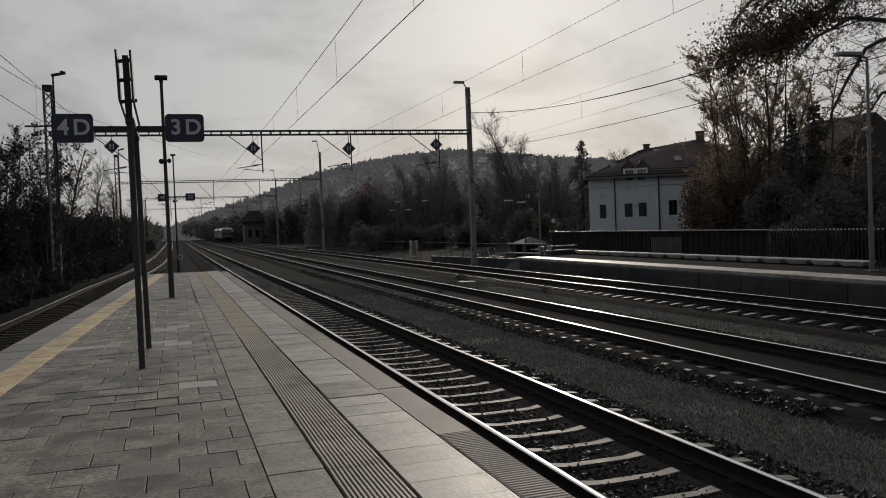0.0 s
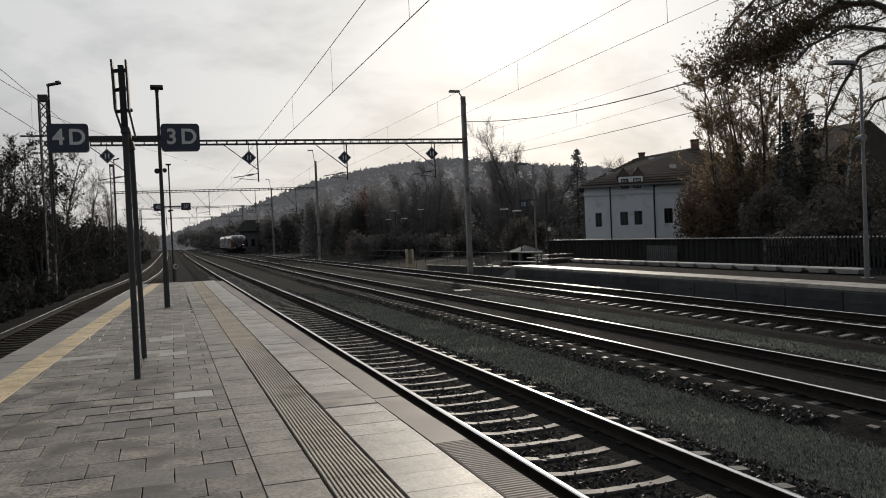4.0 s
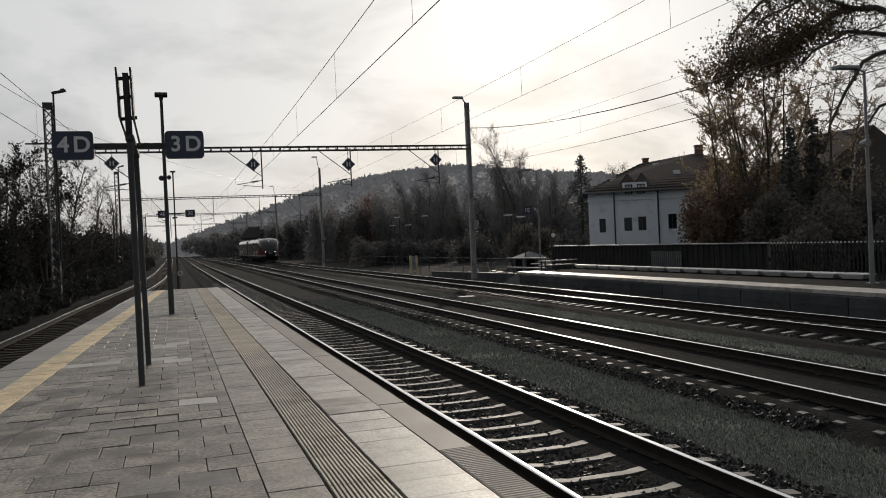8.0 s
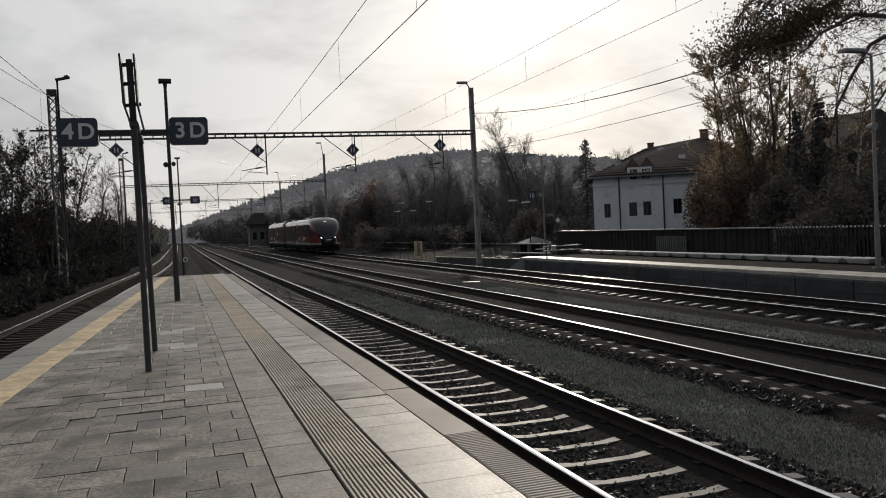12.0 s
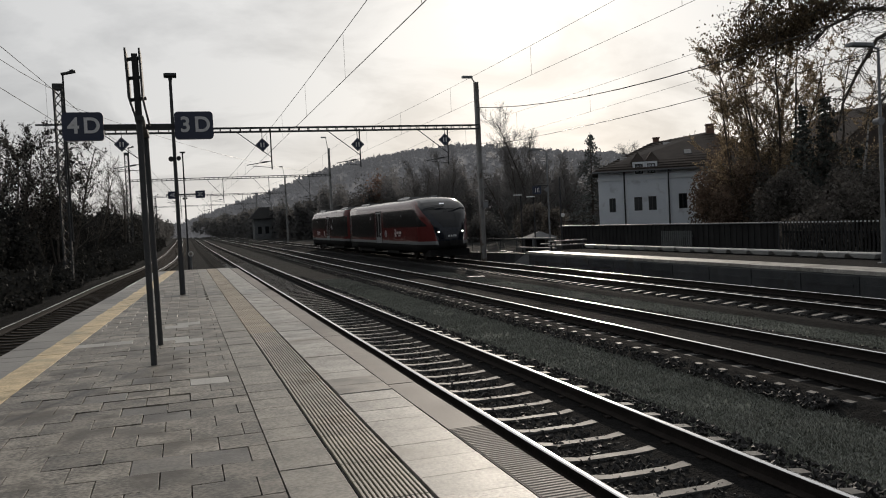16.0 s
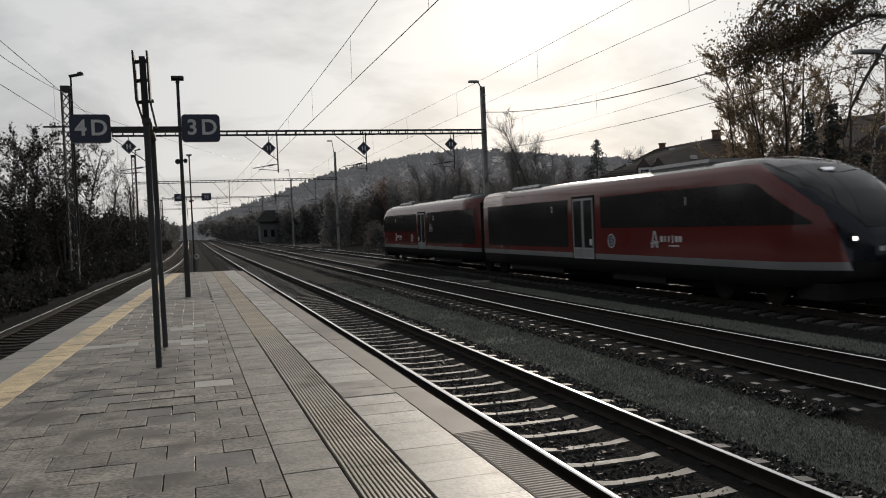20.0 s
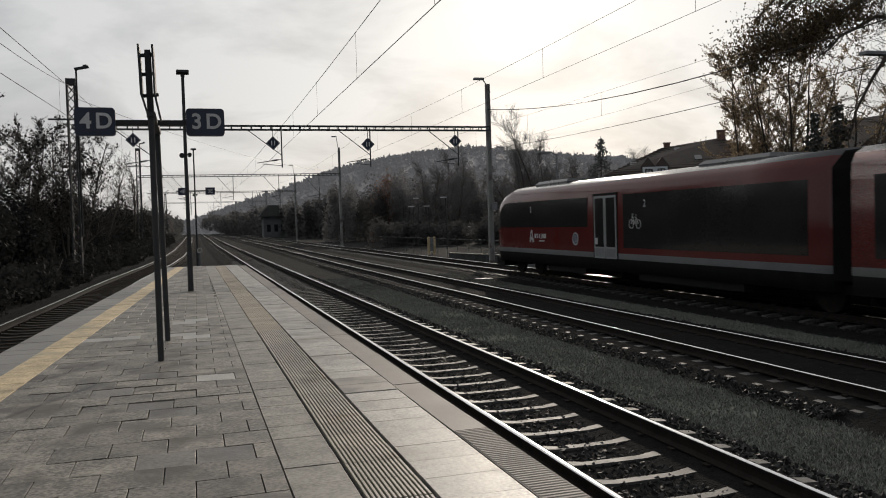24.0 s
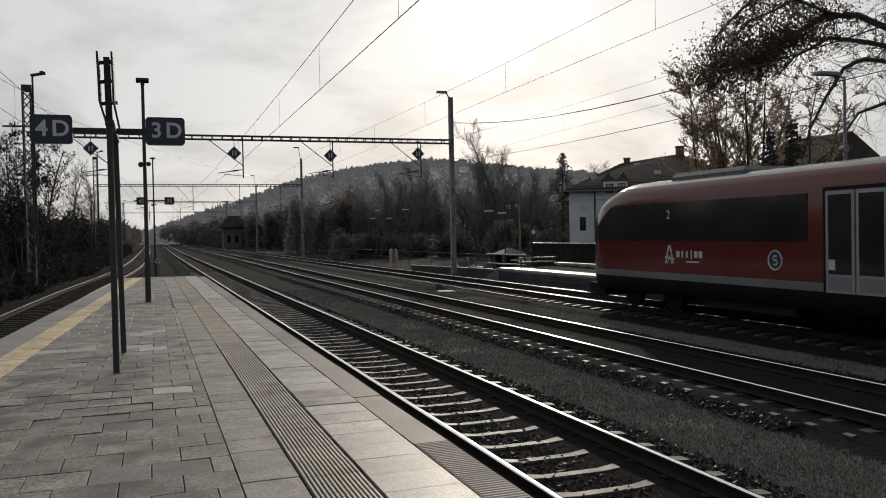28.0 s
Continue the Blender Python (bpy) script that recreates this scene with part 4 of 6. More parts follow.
PANE = mat("house_window_glass", (0.01, 0.012, 0.014), (0.02, 0.022, 0.025), 0.08, scale=2, fine=20, bump=0)
BRICKY = mat("chimney_brick", (0.12, 0.07, 0.05), (0.22, 0.13, 0.1), 0.85, scale=4, fine=40, bump=0.3, depth=0.006)

fence = thing("fence", "dark solid board fence with a pale metal capping behind the platform", "fence")
board = shape()
slab(board, -0.012, -0.09, -0.35, 0.012, 0.09, 1.5, 0.004)
board = mesh_of("board", board, FENCE_D)
post_m = shape()
box(post_m, -0.05, -0.05, -0.35, 0.05, 0.05, 1.54)
post_m = mesh_of("post", post_m, DARK_STEEL)
y, k = 41.9, 0
while y > 24.5:
    part("board", board, None, fence, at=pose(20.0 + (0.012 if k % 2 else -0.012), y, 0))
    if k % 11 == 0:
        part("post", post_m, None, fence, at=pose(20.07, y, 0))
    y -= 0.175
    k += 1
for i in range(9):
    bm = shape()
    slab(bm, 19.9, 24.3 + i * 1.98, 1.5, 20.1, 26.26 + i * 1.98, 1.545, 0.01)
    part("capping", bm, GALV, fence, "pale sheet-metal capping")

picket_fence = thing("picket_fence", "dark garden fence with small pale picket tips", "fence")
pk = shape()
for z0, z1, w in ((-0.35, 1.42, 0.035),):
    box(pk, -0.012, -w, z0, 0.012, w, z1)
v = [pk.verts.new(p) for p in ((-0.012, -0.035, 1.42), (0.012, -0.035, 1.42), (0.012, 0.035, 1.42), (-0.012, 0.035, 1.42), (0, 0, 1.5))]
for a, b in ((0, 1), (1, 2), (2, 3), (3, 0)):
    pk.faces.new((v[a], v[b], v[4]))
pk = mesh_of("picket", pk, FENCE_D)
tip = shape()
box(tip, -0.02, -0.02, 1.5, 0.02, 0.02, 1.545)
tip = mesh_of("picket_tip", tip, WHITE)
y = 24.2
while y > 6:
    part("picket", pk, None, picket_fence, at=pose(20.0, y, 0))
    if y > 17:
        part("picket_tip", tip, None, picket_fence, at=pose(20.0, y, 0))
    y -= 0.16
bm = shape()
box(bm, 20.02, 6, 0.3, 20.06, 24.3, 0.38)
part("rail", bm, FENCE_D, picket_fence)
bm = shape()
box(bm, 20.02, 6, 1.15, 20.06, 24.3, 1.23)
part("rail", bm, FENCE_D, picket_fence)

gate = thing("garden_gate", "dull weathered picket gate in front of the fence", "gate", pose(19.88, 30.6, -0.3))
for i in range(15):
    bm = shape()
    slab(bm, -0.015, -1.1 + i * 0.155, 0.15, 0.015, -1.01 + i * 0.155, 1.55, 0.004)
    part("picket", bm, PICKET, gate)
for z in (0.4, 1.3):
    bm = shape()
    box(bm, 0.015, -1.12, z, 0.05, 1.2, z + 0.08)
    part("rail", bm, PICKET, gate)

# low concrete blocks along the back of the platform
blk = shape()
v = [blk.verts.new(p) for p in ((-0.16, -0.36, 0), (0.16, -0.36, 0), (0.16, 0.36, 0), (-0.16, 0.36, 0), (-0.22, -0.5, 0.13), (0.22, -0.5, 0.13), (0.22, 0.5, 0.13), (-0.22, 0.5, 0.13), (-0.2, -0.48, 0.16), (0.2, -0.48, 0.16), (0.2, 0.48, 0.16), (-0.2, 0.48, 0.16))]
for r in (0, 4):
    for i in range(4):
        blk.faces.new((v[r + i], v[r + (i + 1) % 4], v[r + 4 + (i + 1) % 4], v[r + 4 + i]))
blk.faces.new(v[8:])
blk.faces.new(v[3::-1])
blk = mesh_of("planter", blk, BLOCK)
for i in range(16):
    c = tagged(new("concrete_block", blk), "low pale concrete kerb block behind the platform", "concrete block", "kerb blocks")
    c.matrix_basis = pose(18.62, 35.67 - i * 1.11, 0.51, 0, 0, random.uniform(-1, 1))


# ---- houses ----
def window(parent, x, z, w, h, y=0.0, bars=True):
    """A sunk casement in the front wall."""
    bm = shape()
    for x0, x1, z0, z1 in ((x, x + w, z, z + 0.07), (x, x + w, z + h - 0.07, z + h), (x, x + 0.07, z + 0.07, z + h - 0.07), (x + w - 0.07, x + w, z + 0.07, z + h - 0.07), (x + w / 2 - 0.03, x + w / 2 + 0.03, z + 0.07, z + h - 0.07)):
        box(bm, x0, y - 0.02, z0, x1, y + 0.06, z1)
    win = part("window", bm, DARK_STEEL, parent, "dark window frame")
    for s in (0, 1):
        bm = shape()
        box(bm, x + 0.07 + s * (w / 2 - 0.04), y + 0.02, z + 0.07, x + w / 2 - 0.03 + s * (w / 2 - 0.04), y + 0.035, z + h - 0.07)
        part("pane", bm, PANE, win)
    bm = shape()
    box(bm, x - 0.08, y - 0.1, z - 0.08, x + w + 0.08, y + 0.02, z - 0.01)
    part("sill", bm, TRIM, win)
    bm = shape()
    for x0, x1, z0, z1 in ((x - 0.14, x - 0.02, z, z + h), (x + w + 0.02, x + w + 0.14, z, z + h), (x - 0.14, x + w + 0.14, z + h + 0.01, z + h + 0.13)):
        box(bm, x0, y - 0.035, z0, x1, y + 0.01, z1)
    part("surround", bm, TRIM, win, "pale window surround")


def wall_with_openings(x0, x1, z0, z1, t, holes):
    """A front wall of thickness t with real openings."""
    bm = shape()
    xs_ = sorted({x0, x1, *[h[0] for h in holes], *[h[0] + h[2] for h in holes]})
    zs_ = sorted({z0, z1, *[h[1] for h in holes], *[h[1] + h[3] for h in holes]})
    for a, b in zip(xs_, xs_[1:]):
        for c, d in zip(zs_, zs_[1:]):
            mx, mz = (a + b) / 2, (c + d) / 2
            if not any(h[0] < mx < h[0] + h[2] and h[1] < mz < h[1] + h[3] for h in holes):
                box(bm, a, 0, c, b, t, d)
    bmesh.ops.remove_doubles(bm, verts=bm.verts, dist=0.0005)
    dup = {}
    for fc in bm.faces:
        key = tuple(sorted(v_.index for v_ in fc.verts))
        dup.setdefault(key, []).append(fc)
    bmesh.ops.delete(bm, geom=[fc for fs in dup.values() if len(fs) > 1 for fc in fs], context="FACES_ONLY")
    return bm


house = thing("house", "pale rendered two-storey house with a dark hipped roof", "house", pose(35.2, 66, 0, 0, 0, -28))
HOLES = [(0.89, 2.12, 0.55, 1.22), (3.03, 2.16, 0.68, 1.18), (4.24, 2.16, 0.68, 1.2), (6.79, 2.18, 0.72, 1.3), (11.2, 2.2, 0.7, 1.3)]
bm = wall_with_openings(0, 15.5, -0.5, 5.7, 0.4, HOLES)
part("front_wall", bm, RENDER_W, house, "pale rendered front wall")
for nm, dims in (("side_wall", (0, 0.4, 0.4, 12)), ("side_wall", (15.1, 0.4, 15.5, 12)), ("rear_wall", (0.4, 11.6, 15.1, 12))):
    bm = shape()
    box(bm, dims[0], dims[1], -0.5, dims[2], dims[3], 5.7)
    part(nm, bm, RENDER_W, house)
bm = shape()
box(bm, 0.4, 0.42, -0.4, 15.1, 11.6, -0.3)
part("floor", bm, CONCRETE, house)
for h in HOLES:
    window(house, *h, y=0.12)
bm = shape()
box(bm, -0.08, -0.1, 4.86, 15.5, 0.0, 5.06)
part("cornice", bm, TRIM, house, "pale moulded cornice")
for x0, x1 in ((2.32, 2.5), (5.72, 5.9)):
    bm = shape()
    box(bm, x0, -0.05, -0.4, x1, 0.0, 4.86)
    part("pilaster_strip", bm, TRIM, house, "flat pale pilaster strip")
bm = shape()
EAVE_PTS = ((-0.5, -0.55, 5.7), (16.0, -0.55, 5.7), (16.0, 12.5, 5.7), (-0.5, 12.5, 5.7), (5.0, 6, 8.45), (10.3, 6, 9.15))
v = [bm.verts.new(p) for p in EAVE_PTS]
for q in ((0, 1, 5, 4), (1, 2, 5), (2, 3, 4, 5), (3, 0, 4), (3, 2, 1, 0)):
    bm.faces.new([v[i] for i in q])
roof = part("roof", bm, ROOF, house, "dark tiled hipped roof")
for k in range(13):  # tile courses on the front slope
    f = (k + 0.5) / 13.5
    a0, a1 = Vector(EAVE_PTS[0]).lerp(Vector(EAVE_PTS[4]), f), Vector(EAVE_PTS[1]).lerp(Vector(EAVE_PTS[5]), f)
    bm = shape()
    beam(bm, a0 + Vector((0, -0.02, 0.03)), a1 + Vector((0, -0.02, 0.03)), 0.3, 0.05)
    part("tile_course", bm, ROOF, roof)
bm = shape()
box(bm, -0.52, -0.66, 5.58, 16.0, -0.54, 5.7)
part("gutter", bm, GALV, roof, "metal eaves gutter")
for x in (2.23, 5.98):
    bm = shape()
    tube(bm, (x, -0.12, -0.4), (x, -0.12, 5.4), 0.06)
    tube(bm, (x, -0.12, 5.4), (x, -0.6, 5.6), 0.06)
    part("downpipe", bm, DARK_STEEL, house, "dark rain downpipe")
for x, y, z, w, h in ((10.35, 6, 9.75, 0.7, 1.3), (5.5, 6.3, 8.85, 0.55, 1.0)):
    bm = shape()
    box(bm, x - w / 2, y - w / 2, z - h, x + w / 2, y + w / 2, z)
    box(bm, x - w / 2 - 0.06, y - w / 2 - 0.06, z, x + w / 2 + 0.06, y + w / 2 + 0.06, z + 0.1)
    part("chimney", bm, BRICKY, roof, "brick chimney")
for x, f in ((2.3, 0.3), (6.3, 0.7), (7.9, 0.36)):  # skylights lie in the roof slope
    y0, z0 = -0.55 + 6.55 * f, 5.7 + (2.75 + 0.7 * (x - 5.0) / 5.3) * f
    bm = shape()
    beam(bm, (x, y0, z0 + 0.1), (x, y0 + 0.9, z0 + 0.56), 0.7, 0.1)
    sk = part("skylight", bm, DARK_STEEL, roof)
    bm = shape()
    beam(bm, (x, y0 + 0.05, z0 + 0.19), (x, y0 + 0.85, z0 + 0.6), 0.6, 0.02)
    part("pane", bm, PANE, sk, "bright sky-reflecting pane")
bm = shape()  # wall dormer with a small gable
box(bm, 3.0, -0.1, 5.06, 5.1, 2.2, 6.4)
dormer = part("dormer", bm, RENDER_W, house, "pale gabled dormer")
for x0, x1 in ((2.85, 4.04), (4.06, 5.25)):  # a small gable over each window
    bm = shape()
    xm = (x0 + x1) / 2
    v = [bm.verts.new(p) for p in ((x0, -0.12, 6.4), (x1, -0.12, 6.4), (xm, -0.12, 7.2), (x0, 2.2, 6.4), (x1, 2.2, 6.4), (xm, 3.2, 7.2))]
    for q in ((0, 1, 2), (0, 3, 4, 1), (0, 2, 5, 3), (1, 4, 5, 2), (3, 5, 4)):
        bm.faces.new([v[i] for i in q])
    part("gable", bm, ROOF, dormer, "dark tiled gable wall")
    bm = shape()
    for xa in (x0, x1):
        beam(bm, (xa + (0.02 if xa == x0 else -0.02), 1.2, 6.42), (xm, 1.2, 7.2), 2.7, 0.05)
    part("gable_roof", bm, ROOF, dormer, "dark little gable roof")
for x in (3.2, 4.25):
    window(dormer, x, 5.36, 0.65, 0.85, y=-0.12)

house2 = thing("dark_house", "dark shaded house with a plain pitched roof behind the trees", "house", pose(42.5, 48, 0))
bm = shape()
box(bm, 0, 0, -0.5, 12, 5.5, 4.6)
part("wall", bm, CONCRETE, house2, "grey rendered wall")
bm = shape()
v = [bm.verts.new(p) for p in ((-0.6, -0.6, 4.5), (12.6, -0.6, 4.5), (12.6, 6.1, 4.5), (-0.6, 6.1, 4.5), (6.0, -0.6, 9.0), (6.0, 6.1, 9.0))]
for q in ((0, 4, 5, 3), (1, 2, 5, 4), (0, 1, 4), (2, 3, 5), (3, 2, 1, 0)):
    bm.faces.new([v[i] for i in q])
part("roof", bm, ROOF, house2, "dark pitched roof")

signal_house = thing("trackside_house", "small pale house with a dark hipped roof beside the far tracks", "house", pose(15.6, 190, -0.3))
bm = shape()
box(bm, 0, 0, 0, 5.2, 6, 4.9)
part("wall", bm, CONCRETE, signal_house, "grey rendered wall")
bm = shape()
v = [bm.verts.new(p) for p in ((-1.2, -1.0, 4.7), (6.6, -1.0, 4.7), (6.6, 7.0, 4.7), (-1.2, 7.0, 4.7), (1.4, 3, 7.3), (3.6, 3, 7.3))]
for q in ((0, 1, 5, 4), (2, 3, 4, 5), (3, 0, 4), (1, 2, 5), (3, 2, 1, 0)):
    bm.faces.new([v[i] for i in q])
part("roof", bm, FENCE_D, signal_house, "dark hipped roof")
for x in (0.7, 2.3, 3.8):
    bm = shape()
    box(bm, x, -0.05, 1.3, x + 0.8, 0.02, 2.9)
    part("window", bm, PANE, signal_house)

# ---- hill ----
# distance haze is put into the hill's pale colour and faint glow
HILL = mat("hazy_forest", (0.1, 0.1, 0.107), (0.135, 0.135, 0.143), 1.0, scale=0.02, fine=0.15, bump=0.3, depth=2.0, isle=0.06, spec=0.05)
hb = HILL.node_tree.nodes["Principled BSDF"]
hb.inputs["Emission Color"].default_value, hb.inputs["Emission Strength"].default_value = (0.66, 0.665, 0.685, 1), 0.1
bm = shape()
RIDGE = [(-80, 6), (0, 9), (20, 17), (66, 31), (113, 48), (157, 58), (188, 62), (224, 66), (266, 62), (338, 57), (409, 52), (520, 46), (700, 36)]
cols = []
for i in range(90):
    x = -80 + 780 * i / 89
    h = along(RIDGE, x)
    cols.append([bm.verts.new((x * (1 - 0.25 * (1 - f)), 700 - 420 * (1 - f), -2 + (h - 3) * math.sin(f * math.pi / 2) ** 1.3)) for f in [j / 14 for j in range(15)]])
for a, b in zip(cols, cols[1:]):
    for j in range(14):
        bm.faces.new((a[j], b[j], b[j + 1], a[j + 1]))
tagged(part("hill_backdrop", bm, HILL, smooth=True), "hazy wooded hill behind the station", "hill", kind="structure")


# ---- side platform fittings ----
def side_lamp(x, y, z0, h, label, arm=-0.5, sign=False):
    l = thing("platform_lamp", label, "lamp post", pose(x, y, z0), group="platform lamps")
    bm = shape()
    tube(bm, (0, 0, 0), (0, 0, 0.03), 0.16, sides=12)
    tube(bm, (0, 0, 0), (0, 0, 1.2), 0.07, 0.065, 12)
    tube(bm, (0, 0, 1.2), (0, 0, h), 0.052, 0.036, 12)
    part("pole", bm, GALV, l, "galvanised tapered pole")
    bm = shape()
    tube(bm, (0, 0, h - 0.03), (arm * 0.6, 0, h + 0.06), 0.03)
    slab(bm, min(arm * 1.9, arm * 0.5), -0.13, h + 0.02, max(arm * 1.9, arm * 0.5), 0.13, h + 0.11, 0.02)
    part("lamp_head", bm, GALV, l, "flat lamp head on a short arm")
    bm = shape()
    tube(bm, (-0.1, -0.14, h * 0.66), (-0.1, 0.1, h * 0.66), 0.11, 0.07, 12)
    part("loudspeaker", bm, GALV, l, "grey horn loudspeaker")
    if sign:
        bm = shape()
        box(bm, -0.88, -0.1, 3.58, -0.42, -0.06, 3.97)
        plate = part("sign_plate", bm, NAVY, l, "navy platform sign")
        letters("lettering", "1E", 0.3, WHITE, plate, pose(-0.65, -0.104, 3.775, 90, 0, 0), label="pale letters")
        bm = shape()
        beam(bm, (-0.88, -0.05, 4.0), (0, -0.05, 4.0), 0.04, 0.04)
        part("bracket", bm, DARK_STEEL, l)
    return l


side_lamp(17.6, 17.45, 0.48, 5.65, "slim galvanised lamp post on the side platform", arm=-0.5)
side_lamp(17.6, 38.3, -0.35, 5.75, "slim lamp post with a platform sign at the ramp", arm=-0.55, sign=True)

pole = thing("signal_pole", "plain dark pole with a small round dial beside the fence", "pole", pose(19.4, 40.7, -0.32))
bm = shape()
tube(bm, (0, 0, 0), (0, 0, 4.5), 0.055, 0.045, 10)
part("pole", bm, DARK_STEEL, pole)
bm = shape()
tube(bm, (0.08, -0.08, 2.45), (0.08, -0.02, 2.45), 0.11, sides=14)
part("dial", bm, WHITE, pole, "small pale round dial")

railing = thing("railing", "low tubular railing beside the ramp with a sunlit end", "railing")
for z, r in ((0.98, 0.02), (0.5, 0.012)):
    bm = shape()
    tube(bm, (17.3, 42.2, z - 0.02), (17.6, 80, z - 0.1), r)
    part("rail", bm, DARK_STEEL, railing, "thin dark rail")
# the sunlit end is put into paler steel and thicker rails
for z, r in ((0.98, 0.045), (0.49, 0.045), (0.72, 0.03)):
    bm = shape()
    tube(bm, (17.3, 37.0 if z != 0.72 else 37.3, z + 0.04), (17.3, 42.0 if z != 0.72 else 38.8, z), r)
    part("rail", bm, GALV, railing, "galvanised rail, paler for the sunlit end")
y = 37.1
while y < 80:
    bm = shape()
    tube(bm, (17.3 + max(0, y - 42) * 0.008, y, -0.34), (17.3 + max(0, y - 42) * 0.008, y, 0.98), 0.02)
    part("post", bm, DARK_STEEL, railing)
    y += 2.45

# lit kerb of the footpath beyond the ramp: pale cap for the lit top, dark body for shade
kerb = thing("path_kerb", "low pale kerb along the footpath beyond the ramp", "kerb", kind="structure")
for i in range(10):
    bm = shape()
    slab(bm, 17.05, 40.2 + i * 1.5, -0.34, 17.3, 41.66 + i * 1.5, 0.19 - i * 0.022, 0.02)
    stone = part("kerb_stone", bm, WALL_C, kerb, "kerb stone with its lit top and shaded side put into the colours")
    bm = shape()
    slab(bm, 17.03, 40.2 + i * 1.5, 0.192 - i * 0.022, 17.14, 41.66 + i * 1.5, 0.225 - i * 0.022, 0.01)
    part("cap", bm, SLAB_DULL, stone)


def waiting_seat(x, y, turn):
    """A shell seat on one leg, its back to the tracks."""
    t = thing("shell_seat", "pale plastic shell seat on a steel leg beside the path", "seat", pose(x, y, -0.33, 0, 0, turn), group="shell seats")
    bm = shape()
    tube(bm, (0, 0, 0), (0, 0, 0.45), 0.03)
    part("leg", bm, DARK_STEEL, t)
    bm = shape()
    slab(bm, -0.2, -0.2, 0.44, 0.2, 0.2, 0.48, 0.015)
    part("seat", bm, SLAB, t)
    bm = shape()
    beam(bm, (0, 0.17, 0.46), (0, 0.3, 0.98), 0.38, 0.03, (0, 1, 0))
    part("backrest", bm, SLAB, t)


for x, y, a in ((18.2, 49.4, 70), (18.3, 46.7, 75), (18.2, 45.3, 70)):
    waiting_seat(x, y, a)

bench = thing("bench", "pale slatted bench at the platform end", "bench", pose(17.9, 37.0, -0.3))
for z, y0 in ((1.16, 0.25), (0.62, -0.1), (0.62, 0.1), (0.95, 0.25)):
    bm = shape()
    slab(bm, -0.05, 0, 0, 2.0, 0.12, 0.05, 0.01)
    part("slat", bm, SLAB, bench, at=pose(-2.0 + 1.2, y0, z))
for x in (-0.7, 1.0):
    bm = shape()
    beam(bm, (x, 0.0, 0), (x, 0.0, 0.62), 0.06, 0.06, (0, 1, 0))
    beam(bm, (x, 0.3, 0), (x, 0.34, 1.2), 0.06, 0.06, (0, 1, 0))
    part("leg", bm, DARK_STEEL, bench)

marker = thing("marker_box", "pale yellow trackside marker cabinet", "marker", pose(17.6, 61.5, -0.32))
for x in (-0.28, 0.16):
    bm = shape()
    slab(bm, x, -0.1, 0, x + 0.16, 0.1, 1.35, 0.02)
    part("board", bm, YELLOW, marker, "worn yellow board")
bm = shape()
box(bm, -0.14, -0.06, 0.25, 0.18, 0.06, 1.3)
part("panel", bm, GALV, marker)

pavilion = thing("pavilion", "small garden pavilion with a pyramid roof", "pavilion", pose(23.75, 53.5, -0.35))
bm = shape()
v = [bm.verts.new(p) for p in ((-0.95, -0.95, 1.0), (0.95, -0.95, 1.0), (0.95, 0.95, 1.0), (-0.95, 0.95, 1.0), (0, 0, 1.42))]
for q in ((0, 1, 4), (1, 2, 4), (2, 3, 4), (3, 0, 4), (3, 2, 1, 0)):
    bm.faces.new([v[i] for i in q])
part("roof", bm, CONCRETE, pavilion, "grey pyramid roof")
for a in (-0.8, 0.8):
    for b in (-0.8, 0.8):
        bm = shape()
        beam(bm, (a, b, 0), (a, b, 1.01), 0.12, 0.12, (0, 1, 0))
        part("post", bm, CONCRETE, pavilion)
bm = shape()
box(bm, -0.74, 0.7, 0, 0.74, 0.78, 0.98)
part("back_wall", bm, FENCE_D, pavilion)


def street_lamp(x, y, h):
    l = thing("street_lamp", "distant street lamp with a pale head among the trees", "street lamp", pose(x, y, -0.35), group="street lamps")
    bm = shape()
    tube(bm, (0, 0, 0), (0, 0, h), 0.06, 0.04, 8)
    part("pole", bm, DARK_STEEL, l)
    bm = shape()
    slab(bm, -0.5, -0.1, h - 0.02, 0.06, 0.1, h + 0.06, 0.03)
    part("lamp_head", bm, WHITE, l, "pale lamp head")


for x, y, h in ((22.2, 82, 4.95), (22.2, 72.4, 4.7), (22.2, 84, 4.15), (22.2, 78, 4.05), (22.2, 52.8, 3.95), (22.2, 50.6, 3.75)):
    street_lamp(x, y, h)

# the second island lamp, which carries the signs of the next section
l2 = platform_lamp(0.3, 53.4, -0.35, 7.4, "dark lamp post with two small platform signs beyond the platform end")
bm = shape()
beam(bm, (-1.1, -0.06, 4.85), (1.2, -0.06, 4.85), 0.05, 0.07)
part("cross_bar", bm, DARK_STEEL, l2)
for x, text in ((-0.98, "4E"), (0.62, "3E")):
    bm = shape()
    slab(bm, x, -0.14, 4.6, x + 0.56, -0.08, 5.05, 0.01)
    plate = part("sign_plate", bm, NAVY, l2, "navy sign plate")
    letters("lettering", text, 0.33, WHITE, plate, pose(x + 0.28, -0.144, 4.82, 90, 0, 0), label="pale letters")
stake = thing("track_marker", "short grey marker stake with a ring sign at the platform end", "marker", pose(0.35, 43, -0.32))
bm = shape()
tube(bm, (0, 0, 0), (0, 0, 1.3), 0.05)
part("stake", bm, GALV, stake)
bm = shape()
for k in range(14):
    a, b = math.tau * k / 14, math.tau * (k + 1) / 14
    tube(bm, (0.11 * math.cos(a), -0.06, 1.42 + 0.11 * math.sin(a)), (0.11 * math.cos(b), -0.06, 1.42 + 0.11 * math.sin(b)), 0.02, sides=5, caps=False)
part("ring_sign", bm, WHITE, stake, "pale ring sign")

